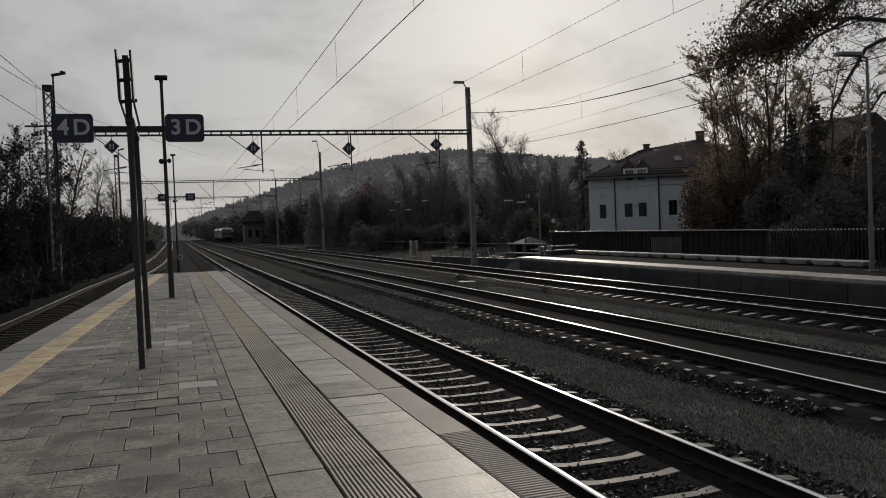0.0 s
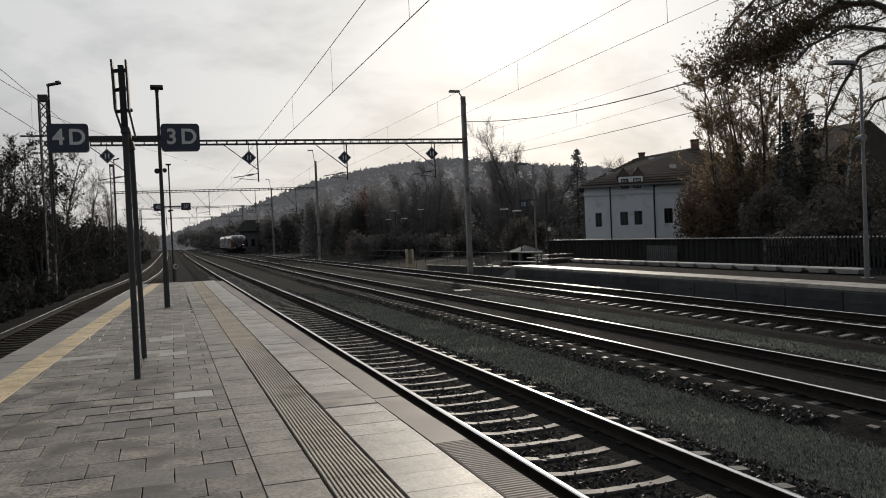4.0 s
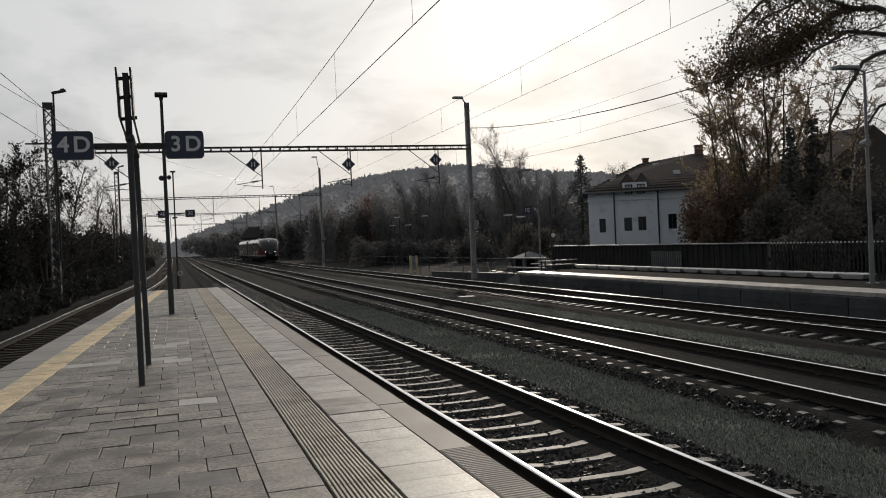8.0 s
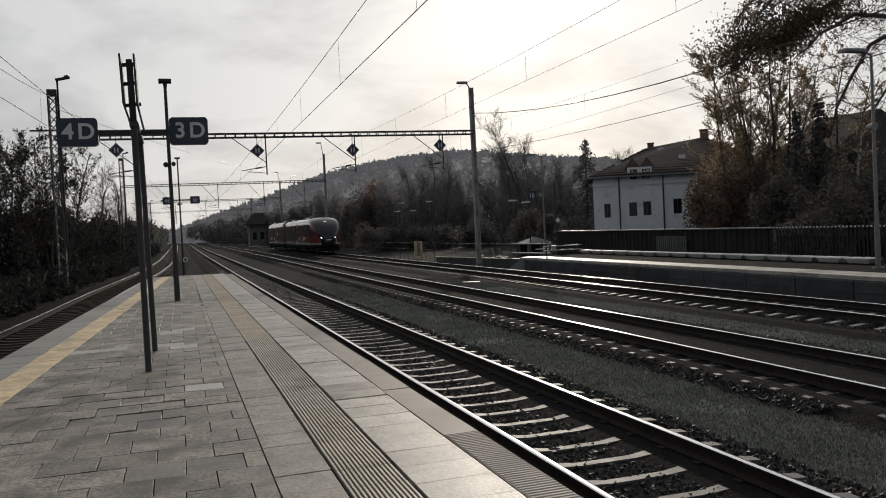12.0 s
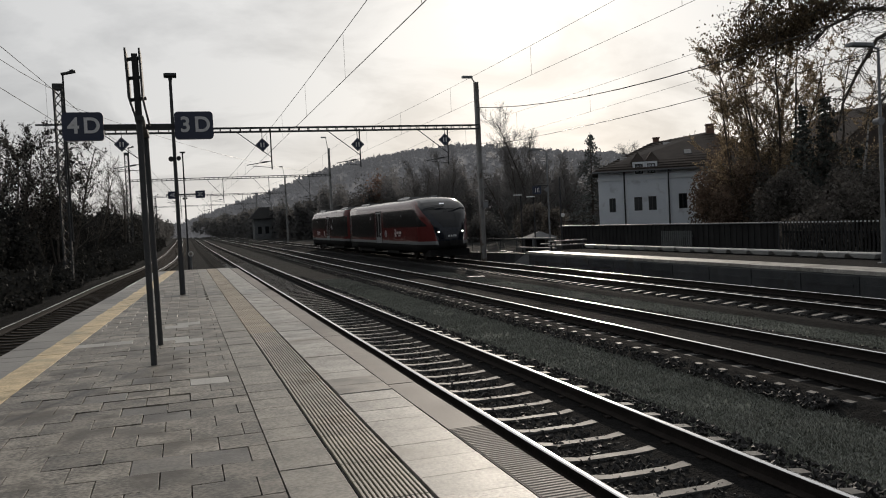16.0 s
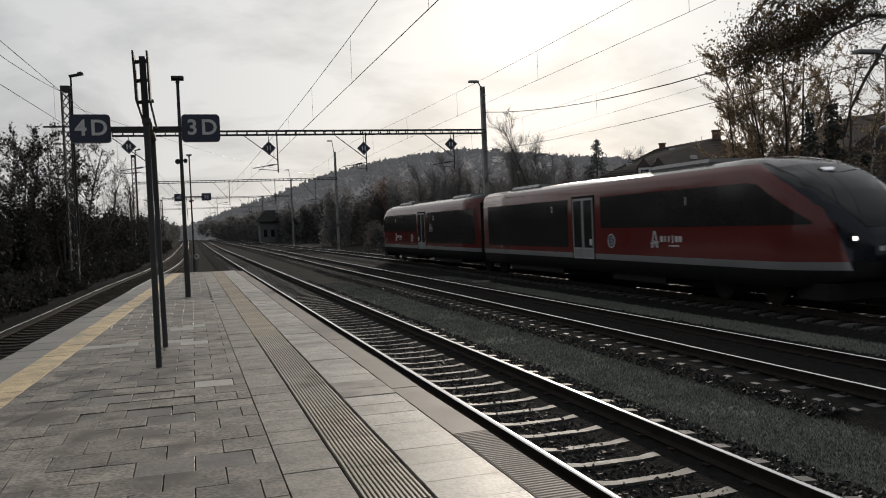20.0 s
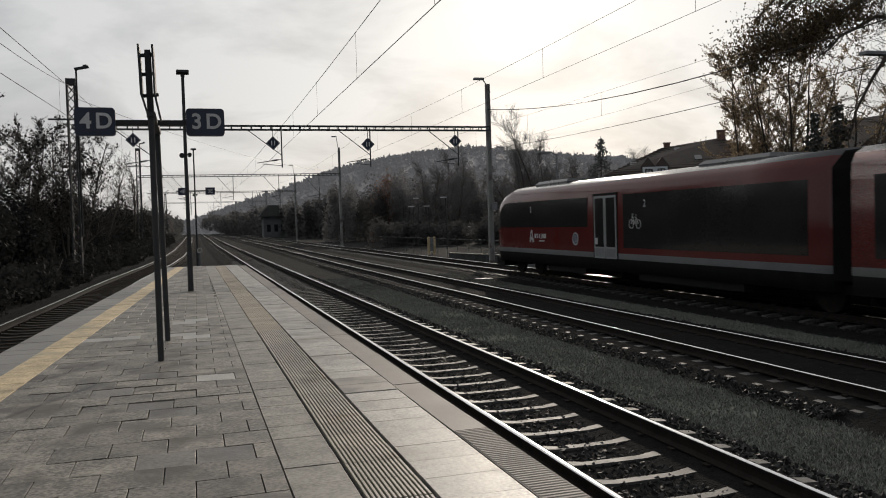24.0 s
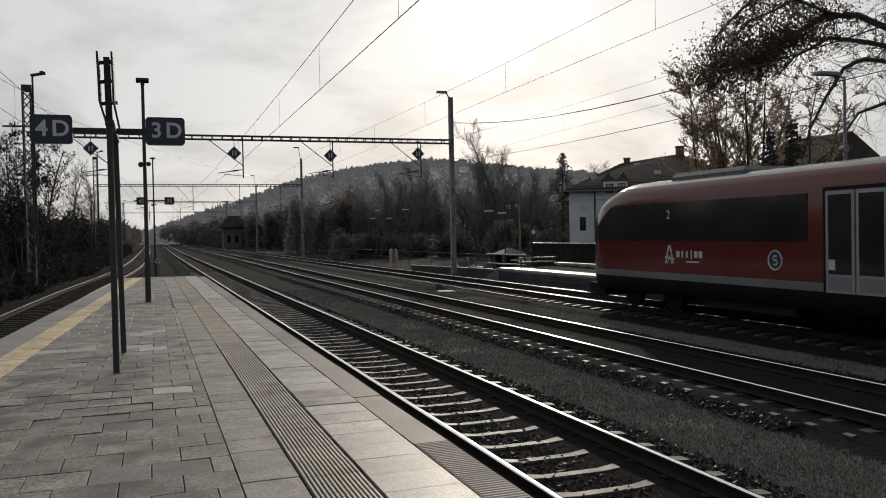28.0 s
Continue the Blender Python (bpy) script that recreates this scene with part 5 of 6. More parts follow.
plank = shape()
slab(plank, -0.55, -0.16, 0, 0.55, 0.16, 0.06, 0.01)
plank = tagged(part("loose_plank", plank, SLAB), "pale concrete cover slab lying between the tracks", "slab")
plank.matrix_basis = pose(11.9, 33.0, -0.32, 0, 0, -30)

# weathered switch box by the curving track
cab = thing("trackside_cabinet", "small pale cabinet beside the curving track", "cabinet", pose(-5.9, 44, -0.32))
bm = shape()
slab(bm, -0.25, -0.2, 0, 0.25, 0.2, 0.35, 0.02)
part("body", bm, CONCRETE, cab)
bm = shape()
box(bm, -0.2, -0.215, 0.04, 0.2, -0.202, 0.3)
part("door", bm, GALV, cab)


# ---- trees and bushes ----
BARK = mat("dark_bark", (0.045, 0.038, 0.031), (0.11, 0.095, 0.08), 0.9, scale=6, fine=40, bump=0.5, depth=0.01)
BIRCH = mat("birch_bark", (0.12, 0.115, 0.105), (0.4, 0.39, 0.37), 0.8, scale=2.5, fine=20, bump=0.2, depth=0.004, spots=(0.03, 0.028, 0.025), spot_at=(0.5, 0.6), spot_scale=4)


def leafy(name, low, high, through=0.4, isle=0.45):
    """Thin leaves: part of the light passes through them."""
    m = mat(name, low, high, 0.8, scale=0.6, fine=9, bump=0, isle=isle, spec=0.1)
    n, l = m.node_tree.nodes, m.node_tree.links
    b = n["Principled BSDF"]
    t = n.new("ShaderNodeBsdfTranslucent")
    l.new(b.inputs["Base Color"].links[0].from_socket, t.inputs["Color"])
    x = n.new("ShaderNodeMixShader")
    x.inputs["Fac"].default_value = through
    l.new(b.outputs[0], x.inputs[1])
    l.new(t.outputs[0], x.inputs[2])
    l.new(x.outputs[0], n["Material Output"].inputs["Surface"])
    return m


LEAF_BROWN = leafy("withered_leaves", (0.085, 0.065, 0.042), (0.15, 0.115, 0.072))
LEAF_TAN = leafy("thin_tan_leaves", (0.23, 0.178, 0.118), (0.36, 0.285, 0.195), 0.75)
LEAF_RUST = leafy("copper_leaves", (0.11, 0.082, 0.064), (0.18, 0.135, 0.103))
# LEAF_GREY, LEAF_EMBER, LEAF_DIM and LEAF_MIST hold distance haze in their pale colour
LEAF_GREY = leafy("haze_pale_leaves", (0.17, 0.168, 0.167), (0.23, 0.227, 0.225), 0.55, 0.15)
LEAF_DARK = leafy("dark_green_leaves", (0.095, 0.087, 0.078), (0.16, 0.147, 0.132))
LEAF_HEDGE = leafy("black_hedge_leaves", (0.022, 0.0225, 0.0215), (0.037, 0.0375, 0.0355), 0.3, 0.25)
LEAF_EMBER = leafy("hazy_rust_leaves", (0.17, 0.115, 0.092), (0.23, 0.155, 0.125), 0.5, 0.2)
LEAF_DIM = leafy("hazy_roadside_leaves", (0.085, 0.083, 0.08), (0.12, 0.117, 0.113), 0.4, 0.15)
LEAF_MIST = leafy("haze_pale_scrub", (0.11, 0.108, 0.106), (0.155, 0.152, 0.148), 0.5, 0.15)
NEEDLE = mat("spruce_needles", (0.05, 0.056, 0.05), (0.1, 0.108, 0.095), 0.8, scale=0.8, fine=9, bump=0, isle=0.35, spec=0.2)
# paler copy of the needle colour with haze put in
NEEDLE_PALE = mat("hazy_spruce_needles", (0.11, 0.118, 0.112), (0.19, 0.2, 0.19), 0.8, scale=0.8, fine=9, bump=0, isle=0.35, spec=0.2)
TWIG = mat("bare_twigs", (0.06, 0.052, 0.045), (0.12, 0.105, 0.092), 0.9, scale=0.8, fine=9, bump=0, spec=0.2)


class Mesher:
    """Collects bars and leaf faces quickly."""

    def __init__(self):
        self.v, self.f = [], []

    def bar(self, a, b, r0, r1, n=4):
        d = (b - a)
        if d.length < 1e-5:
            return
        d.normalize()
        u = d.orthogonal().normalized()
        w = d.cross(u)
        k = len(self.v)
        for p, r in ((a, r0), (b, r1)):
            for i in range(n):
                t = i * math.tau / n
                q = p + (u * math.cos(t) + w * math.sin(t)) * r
                self.v.append((q.x, q.y, q.z))
        for i in range(n):
            j = (i + 1) % n
            self.f.append((k + i, k + j, k + n + j, k + n + i))

    def leaf(self, p, s, rng, droop=0.0):
        a = Vector((rng.uniform(-1, 1), rng.uniform(-1, 1), rng.uniform(-1, 1) - droop)).normalized()
        b = a.orthogonal().normalized()
        c = a.cross(b)
        t = rng.uniform(0, math.tau)
        b = b * math.cos(t) + c * math.sin(t)
        w = s * rng.uniform(0.28, 0.44)
        k = len(self.v)
        for q in (p - b * w * 0.3, p + a * s * 0.5 - b * w, p + a * s, p + a * s * 0.5 + b * w):
            self.v.append((q.x, q.y, q.z))
        self.f.append((k, k + 1, k + 2, k + 3))

    def mesh(self, name, m):
        me = bpy.data.meshes.new(name)
        me.from_pydata(self.v, [], self.f)
        me.materials.append(m)
        return me


# copy of the twig colour, lightened to hold distance haze
TWIG_PALE = mat("haze_pale_twigs", (0.17, 0.162, 0.155), (0.25, 0.238, 0.228), 0.9, scale=0.8, fine=9, bump=0, spec=0.2)


def grow(wood, twigs, leaves, a, way, length, r, level, rng, deep, leaf_n, leaf_s, bend=0.25, droop=0.0, fork=3, up=0.12, ratio=0.4):
    """One limb with its side limbs; the last order is twigs, which carry the leaves."""
    steps = 5 if level == 0 else 3
    p, d = a.copy(), way.normalized()
    for i in range(steps):
        d = (d + Vector((rng.uniform(-1, 1), rng.uniform(-1, 1), rng.uniform(-1, 1) + up - droop * level)) * bend).normalized()
        q = p + d * (length / steps)
        r1, r2 = r * (1 - 0.75 * i / steps), r * (1 - 0.75 * (i + 1) / steps)
        (wood if level < deep - 1 else twigs).bar(p, q, max(r1, 0.008), max(r2, 0.006), 7 if level == 0 else (4 if level < deep - 1 else 3))
        if level < deep and not (level == 0 and i == 0):
            for _ in range(fork):
                side = Vector((rng.uniform(-1, 1), rng.uniform(-1, 1), rng.uniform(-0.4, 0.6)))
                w = (d * rng.uniform(0.5, 1.0) + side * rng.uniform(0.5, 1.0)).normalized()
                short = (1 - 0.6 * i / steps) if level == 0 else 1
                grow(wood, twigs, leaves, p.lerp(q, rng.random()), w, length * ratio * rng.uniform(0.7, 1.2) * short, r2 * 0.55, level + 1, rng, deep, leaf_n, leaf_s, bend, droop, fork, up, 0.5)
        if level >= deep - 1 and leaves is not None:
            n = int(leaf_n) + (rng.random() < leaf_n % 1)
            for _ in range(n):
                leaves.leaf(p.lerp(q, rng.random()), leaf_s * rng.uniform(0.7, 1.3), rng, 0.4)
        p = q


def tree(name, label, x, y, h, stems=1, spread=0.3, r=0.16, leaf=None, leaf_n=0.6, leaf_s=0.14, deep=3, fork=3, seed=1, droop=0.0, bark=None, base=-0.42, group="", lean=(0, 0), bend=0.25, category="tree", ratio=0.33, pale=None):
    rng = random.Random(seed)
    wood, twigs, leaves = Mesher(), Mesher(), (Mesher() if leaf else None)
    for s in range(stems):
        a = math.tau * s / stems + rng.random()
        o = Vector((math.cos(a), math.sin(a), 0)) * (0.5 if stems > 1 else 0)
        way = Vector((math.cos(a) * spread * (stems > 1) + lean[0], math.sin(a) * spread * (stems > 1) + lean[1], 1))
        grow(wood, twigs, leaves, o, way, h * rng.uniform(0.8, 1.0), r * rng.uniform(0.8, 1.1), 0, rng, deep, leaf_n, leaf_s, bend * 0.6, droop, fork, ratio=ratio)
    t = thing(name, label, category, pose(x, y, base), group=group)
    part("trunk", wood.mesh("trunk", bark or BARK), None, t)
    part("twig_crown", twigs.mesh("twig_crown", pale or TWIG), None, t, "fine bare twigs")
    if leaf:
        part("leaf_crown", leaves.mesh("leaf_crown", leaf), None, t, "thin crown of small leaves")
    return t


def bush_mesh(rng, rx, ry, rz, n, s, twigs=True):
    """Leaves set in lumps through a rounded body with an uneven outline."""
    m = Mesher()
    lumps = [(Vector((rng.uniform(-0.75, 0.75) * rx, rng.uniform(-0.75, 0.75) * ry, rng.uniform(0.1, 0.8) * rz)), rng.uniform(0.25, 0.5)) for _ in range(14)]
    for _ in range(n):
        c, k = rng.choice(lumps)
        d = Vector((rng.gauss(0, 1), rng.gauss(0, 1), rng.gauss(0, 1))).normalized() * rng.random() ** 0.4
        p = c + Vector((d.x * rx * k, d.y * ry * k, d.z * rz * k * 0.8))
        p.z = max(p.z, 0.02)
        m.leaf(p, s * rng.uniform(0.6, 1.4), rng)
    return m


def bush(name, label, x, y, rx, ry, rz, n, s, leaf, seed, base=-0.42, group="", stems=5):
    rng = random.Random(seed)
    t = thing(name, label, "bush", pose(x, y, base), group=group)
    w = Mesher()
    for _ in range(stems):
        a, b = rng.uniform(0, math.tau), rng.uniform(0.2, 0.6)
        p = Vector((math.cos(a) * 0.2, math.sin(a) * 0.2, 0))
        q = Vector((math.cos(a) * rx * b, math.sin(a) * ry * b, rz * rng.uniform(0.5, 0.85)))
        w.bar(p, p.lerp(q, 0.5) + Vector((0, 0, 0.2)), 0.06, 0.04)
        w.bar(p.lerp(q, 0.5) + Vector((0, 0, 0.2)), q, 0.04, 0.012)
    part("stem_cluster", w.mesh("stem_cluster", BARK), None, t)
    part("foliage", bush_mesh(rng, rx, ry, rz, n, s).mesh("foliage", leaf), None, t)
    return t


# right of the tracks: the tall thin trees behind the fence
tree("deciduous_tree", "tall multi-stemmed tree with sparse withered leaves behind the fence", 37.3, 46, 14.5, stems=8, spread=0.24, r=0.11, leaf=LEAF_TAN, leaf_n=3.4, leaf_s=0.1, fork=2, seed=11, bend=0.16, droop=0.02, ratio=0.27)
tree("deciduous_tree", "tall thin tree with sparse withered leaves", 42.2, 47, 12.5, stems=6, spread=0.26, r=0.12, leaf=LEAF_TAN, leaf_n=3.0, leaf_s=0.1, fork=2, seed=12, droop=0.03, ratio=0.3)
tree("deciduous_tree", "tall multi-stemmed tree with sparse withered leaves behind the fence", 35.7, 46.5, 12.0, stems=6, spread=0.17, r=0.085, leaf=LEAF_TAN, leaf_n=3.4, leaf_s=0.1, fork=2, seed=17, bend=0.1, droop=0.02, ratio=0.26)
tree("birch_tree", "slim white-barked birch behind the fence", 38.6, 40, 9, r=0.17, leaf=LEAF_TAN, leaf_n=0.6, leaf_s=0.12, fork=2, seed=31, bark=BIRCH)


def old_tree():
    """The big tree whose long limbs reach in over the garden, with hanging twigs and tufts of leaves."""
    rng = random.Random(23)
    wood, twigs, leaves = Mesher(), Mesher(), Mesher()
    limbs = [  # each limb: its course, its thickness, how leafy
        ([(52, 40, -0.4), (51.5, 40, 5), (50.0, 40.5, 9.5), (47.5, 41, 13.0)], 0.55, 0.0),
        ([(47.5, 41, 13.0), (45.8, 41.5, 14.8), (43.5, 42, 15.7), (41.4, 42, 15.6), (38.9, 42.3, 14.4), (36.7, 42.6, 12.9), (34.1, 43, 12.2), (32.2, 43, 11.7)], 0.26, 1.0),
        ([(47.5, 41, 13.0), (44.2, 42, 14.0), (41.1, 42, 14.1), (38.4, 42, 12.8), (36.6, 42, 11.4)], 0.2, 0.8),
        ([(50.0, 40.5, 9.5), (46.5, 41, 12.4), (44.1, 42, 12.9), (42.3, 42, 12.2), (40.9, 42, 10.4), (39.5, 42, 8.2), (38.9, 42, 6.4)], 0.2, 0.3),
        ([(50.0, 40.5, 9.5), (46.5, 41, 10.6), (43.5, 42, 9.4), (41.6, 42, 7.0)], 0.18, 0.3),
        ([(47.5, 41, 13.0), (45.0, 41, 17.0), (41.5, 41.5, 18.5), (37.5, 42, 17.6), (34.6, 42.5, 15.4), (33.0, 43, 13.6)], 0.22, 1.2),
        ([(41.4, 42, 15.6), (38.0, 41.5, 16.2), (35.0, 42, 14.8), (33.0, 42, 12.6)], 0.12, 1.2),
    ]
    for pts, r, leafy in limbs:
        pts = [Vector(p) - Vector((52, 40, -0.42)) for p in pts]
        n = len(pts) - 1
        for i, (a, b) in enumerate(zip(pts, pts[1:])):
            ra, rb = r * (1 - 0.75 * i / n), r * (1 - 0.75 * (i + 1) / n)
            m = a.lerp(b, 0.5) + Vector((rng.uniform(-1, 1), rng.uniform(-1, 1), rng.uniform(-1, 1))) * 0.12
            wood.bar(a, m, ra, (ra + rb) / 2, 8)
            wood.bar(m, b, (ra + rb) / 2, rb, 8)
            if not leafy:
                continue
            for _ in range(int((b - a).length * 7)):
                p = a.lerp(b, rng.random())
                w = Vector((rng.uniform(-1, 0.5), rng.uniform(-1, 1), rng.uniform(-0.9, 0.7)))
                grow(wood, twigs, leaves if rng.random() < leafy else None, p, w, rng.uniform(0.8, 2.2), 0.03, 1, rng, 2, 0.6 * leafy, 0.14, 0.3, 0.22, 3, ratio=0.5)
    # dense tufts
    for _ in range(4200):
        f = rng.random()
        c = Vector((31.8 + 9.0 * f, 42.5, 11.9 + 3.9 * f)) - Vector((52, 40, -0.42))
        leaves.leaf(c + Vector((rng.gauss(0, 1.0), rng.gauss(0, 0.8), rng.gauss(0, 0.75))), 0.17 * rng.uniform(0.6, 1.3), rng, 1.2)
    for _ in range(120):  # the thick mass of hanging sprays
        f = min(1.15, max(-0.15, rng.gauss(0.5, 0.32)))
        a = Vector((32.7 + 6.6 * f + rng.gauss(0, 0.3), 42.5 + rng.gauss(0, 0.6), 12.1 + 2.5 * f + rng.gauss(0, 0.55))) - Vector((52, 40, -0.42))
        b = a + Vector((rng.gauss(-0.15, 0.3), rng.gauss(0, 0.2), -rng.uniform(0.5, 1.7)))
        twigs.bar(a, b, 0.014, 0.005, 3)
        for _ in range(44):
            leaves.leaf(a.lerp(b, rng.random()) + Vector((rng.gauss(0, 0.24), rng.gauss(0, 0.24), rng.gauss(0, 0.16))), 0.17 * rng.uniform(0.6, 1.3), rng, 1.4)
    t = thing("old_tree", "big old tree with long arching limbs and tufts of brown leaves", "tree", pose(52, 40, -0.42))
    part("trunk", wood.mesh("trunk", BARK), None, t)
    part("twig_crown", twigs.mesh("twig_crown", TWIG), None, t, "fine hanging twigs")
    part("leaf_crown", leaves.mesh("leaf_crown", LEAF_BROWN), None, t, "tufts of brown leaves")


old_tree()


def spruce(label, x, y, h, rad, seed, base=-0.42, needle=NEEDLE, dense=1.0):
    rng = random.Random(seed)
    wood, needles = Mesher(), Mesher()
    wood.bar(Vector((0, 0, 0)), Vector((0, 0, h)), 0.18, 0.02, 7)
    z = h * 0.08
    while z < h * 0.99:
        f = 1 - z / h
        for _ in range(7):
            a = rng.uniform(0, math.tau)
            l = rad * (f ** 0.85) * rng.uniform(0.65, 1.1) + 0.1
            p, q = Vector((0, 0, z)), Vector((math.cos(a) * l, math.sin(a) * l, z - l * rng.uniform(0.1, 0.4)))
            wood.bar(p, q, 0.03, 0.008, 3)
            for i in range(int((10 + 16 * f) * dense)):
                t = rng.uniform(0.15, 1.0)
                needles.leaf(p.lerp(q, t) + Vector((rng.uniform(-1, 1), rng.uniform(-1, 1), rng.uniform(-1, 0.3))) * 0.16, 0.26, rng, 0.8)
        z += h * 0.032
    t = thing("spruce_tree", label, "tree", pose(x, y, base), group="spruces")
    part("trunk", wood.mesh("trunk", BARK), None, t)
    part("crown", needles.mesh("crown", needle), None, t, "drooping dark needles")


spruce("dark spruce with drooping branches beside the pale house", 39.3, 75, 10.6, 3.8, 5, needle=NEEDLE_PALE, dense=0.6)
spruce("dark conifer among the thin trees behind the fence", 38.6, 42.5, 9.3, 2.7, 6, dense=0.5)
spruce("dark conifer among the thin trees behind the fence", 36.4, 42, 8.7, 1.7, 7, dense=0.4)
spruce("dark conifer among the thin trees behind the fence", 40.6, 42, 6.0, 2.2, 8, dense=0.6)

bush("copper_bush", "broad copper-leaved bush in front of the house", 42.8, 57.5, 3.2, 2.6, 8.0, 20000, 0.18, LEAF_RUST, 41)
for i, (x, y, rx, rz, lf) in enumerate(((46.9, 56.6, 2.6, 6.6, LEAF_BROWN), (38.5, 50, 3.2, 6.6, LEAF_DARK), (33.6, 46, 2.4, 5.0, LEAF_RUST), (36.5, 44, 2.6, 6.0, LEAF_DARK), (39.6, 44, 2.6, 6.2, LEAF_DARK),
                                        (42.5, 44, 2.8, 6.2, LEAF_DARK), (45.5, 44, 2.8, 6.4, LEAF_DARK), (36.5, 36, 2.4, 5.2, LEAF_DARK), (40.5, 36, 3.0, 5.6, LEAF_DARK), (32.8, 38, 2.2, 4.4, LEAF_DARK), (44.5, 38, 3.0, 6.4, LEAF_DARK),
                                        (27.8, 62, 2.2, 3.4, LEAF_DARK), (29.5, 33, 2.2, 3.4, LEAF_DARK), (33, 31, 2.4, 3.6, LEAF_DARK), (37, 29, 3, 4.4, LEAF_DARK), (51, 58, 3.4, 7.0, LEAF_BROWN))):
    bush("garden_bush", "dense dark garden bush behind the fence", x, y, rx, rx, rz, 11000, 0.17, lf, 50 + i, group="garden bushes")

# the dark belt of trees below the hill, its leaf colours lightened for haze
rng = random.Random(77)
BELT = [(12, 5.4), (17, 5.6), (21, 7.5), (25.8, 8.4), (29, 8.8), (34, 8.4), (39, 10.0), (44.5, 9.6), (50, 9.5), (56, 9.0), (64, 9.0)]
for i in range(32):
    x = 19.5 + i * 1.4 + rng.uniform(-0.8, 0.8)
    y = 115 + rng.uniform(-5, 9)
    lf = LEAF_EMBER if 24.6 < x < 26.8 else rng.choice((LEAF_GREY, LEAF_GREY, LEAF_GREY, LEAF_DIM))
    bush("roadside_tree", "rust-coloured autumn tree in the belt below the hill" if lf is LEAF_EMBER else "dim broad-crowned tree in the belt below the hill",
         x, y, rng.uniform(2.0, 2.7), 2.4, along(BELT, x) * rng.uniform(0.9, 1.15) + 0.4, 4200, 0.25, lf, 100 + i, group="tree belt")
for i in range(16):
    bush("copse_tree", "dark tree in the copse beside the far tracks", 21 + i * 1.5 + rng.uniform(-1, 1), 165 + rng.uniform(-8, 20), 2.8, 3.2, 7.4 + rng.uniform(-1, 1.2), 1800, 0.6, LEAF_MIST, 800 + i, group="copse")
for i in range(30):
    bush("roadside_bush", "low dark bush along the station road", 19.5 + i * 1.5 + rng.uniform(-1, 1), 82 + rng.uniform(-4, 9), 1.9, 1.9, rng.uniform(2.0, 3.4), 1900, 0.24, LEAF_DIM, 700 + i, group="roadside bushes")
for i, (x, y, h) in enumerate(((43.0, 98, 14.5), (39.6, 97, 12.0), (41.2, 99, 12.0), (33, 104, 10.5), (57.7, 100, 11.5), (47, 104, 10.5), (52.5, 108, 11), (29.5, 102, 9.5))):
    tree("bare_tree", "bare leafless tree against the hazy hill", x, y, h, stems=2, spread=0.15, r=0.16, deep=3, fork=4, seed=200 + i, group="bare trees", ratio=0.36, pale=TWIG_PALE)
for i in range(30):
    f = i / 29
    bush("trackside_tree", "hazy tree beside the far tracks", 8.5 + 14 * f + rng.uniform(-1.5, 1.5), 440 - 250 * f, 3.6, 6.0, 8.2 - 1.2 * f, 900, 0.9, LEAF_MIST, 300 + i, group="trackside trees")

# left of the tracks: hedge and trees
for i in range(44):
    y = 24 + i * 4.2
    bush("hedge_bush", "black overgrown hedge bush along the embankment", -9.7 - rng.uniform(0, 1.2) + min(2.2, max(0, y - 50) * 0.03), y, 2.2, 3.0, 4.9 + rng.uniform(-0.5, 0.5) + y * 0.004, 5200 if y < 90 else 1500, 0.2 if y < 90 else 0.32, LEAF_HEDGE, 400 + i, group="hedge")
for i in range(46):
    y = 18 + i * 3.4
    bush("bramble_bush", "low dark bramble beside the curving track", along(T4, y) - 3.2 - rng.uniform(0, 0.8), y, 1.2, 2.4, 1.0 + rng.uniform(0, 0.9), 1300, 0.2, LEAF_HEDGE, 500 + i, group="brambles")
for i in range(24):
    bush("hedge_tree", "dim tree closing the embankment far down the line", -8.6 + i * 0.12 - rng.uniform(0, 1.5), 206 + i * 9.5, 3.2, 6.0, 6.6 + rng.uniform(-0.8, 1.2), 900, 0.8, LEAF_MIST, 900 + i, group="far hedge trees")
for x, y, h, sp, sd in ((-7.4, 57, 9.4, 0.36, 61), (-10.2, 54, 9.8, 0.4, 62)):
    tree("deciduous_tree", "half-bare tree with dark leaves above the hedge", x, y, h, stems=5, spread=sp, r=0.1, leaf=LEAF_HEDGE, leaf_n=0.2, leaf_s=0.15, fork=3, seed=sd, ratio=0.36)
tree("bare_tree", "slim bare tree above the hedge", -6.8, 100, 10.2, stems=2, spread=0.2, r=0.12, fork=3, seed=63, group="bare trees", ratio=0.36)
tree("bare_tree", "slim bare tree above the hedge", -8.4, 82, 9.0, stems=2, spread=0.25, r=0.12, fork=3, seed=64, group="bare trees", ratio=0.36)
tree("bare_tree", "slim bare tree above the hedge", -6.6, 135, 10.2, stems=2, spread=0.25, r=0.12, fork=3, seed=65, group="bare trees", ratio=0.36)

# woods on the hill
rng = random.Random(5)
m = Mesher()
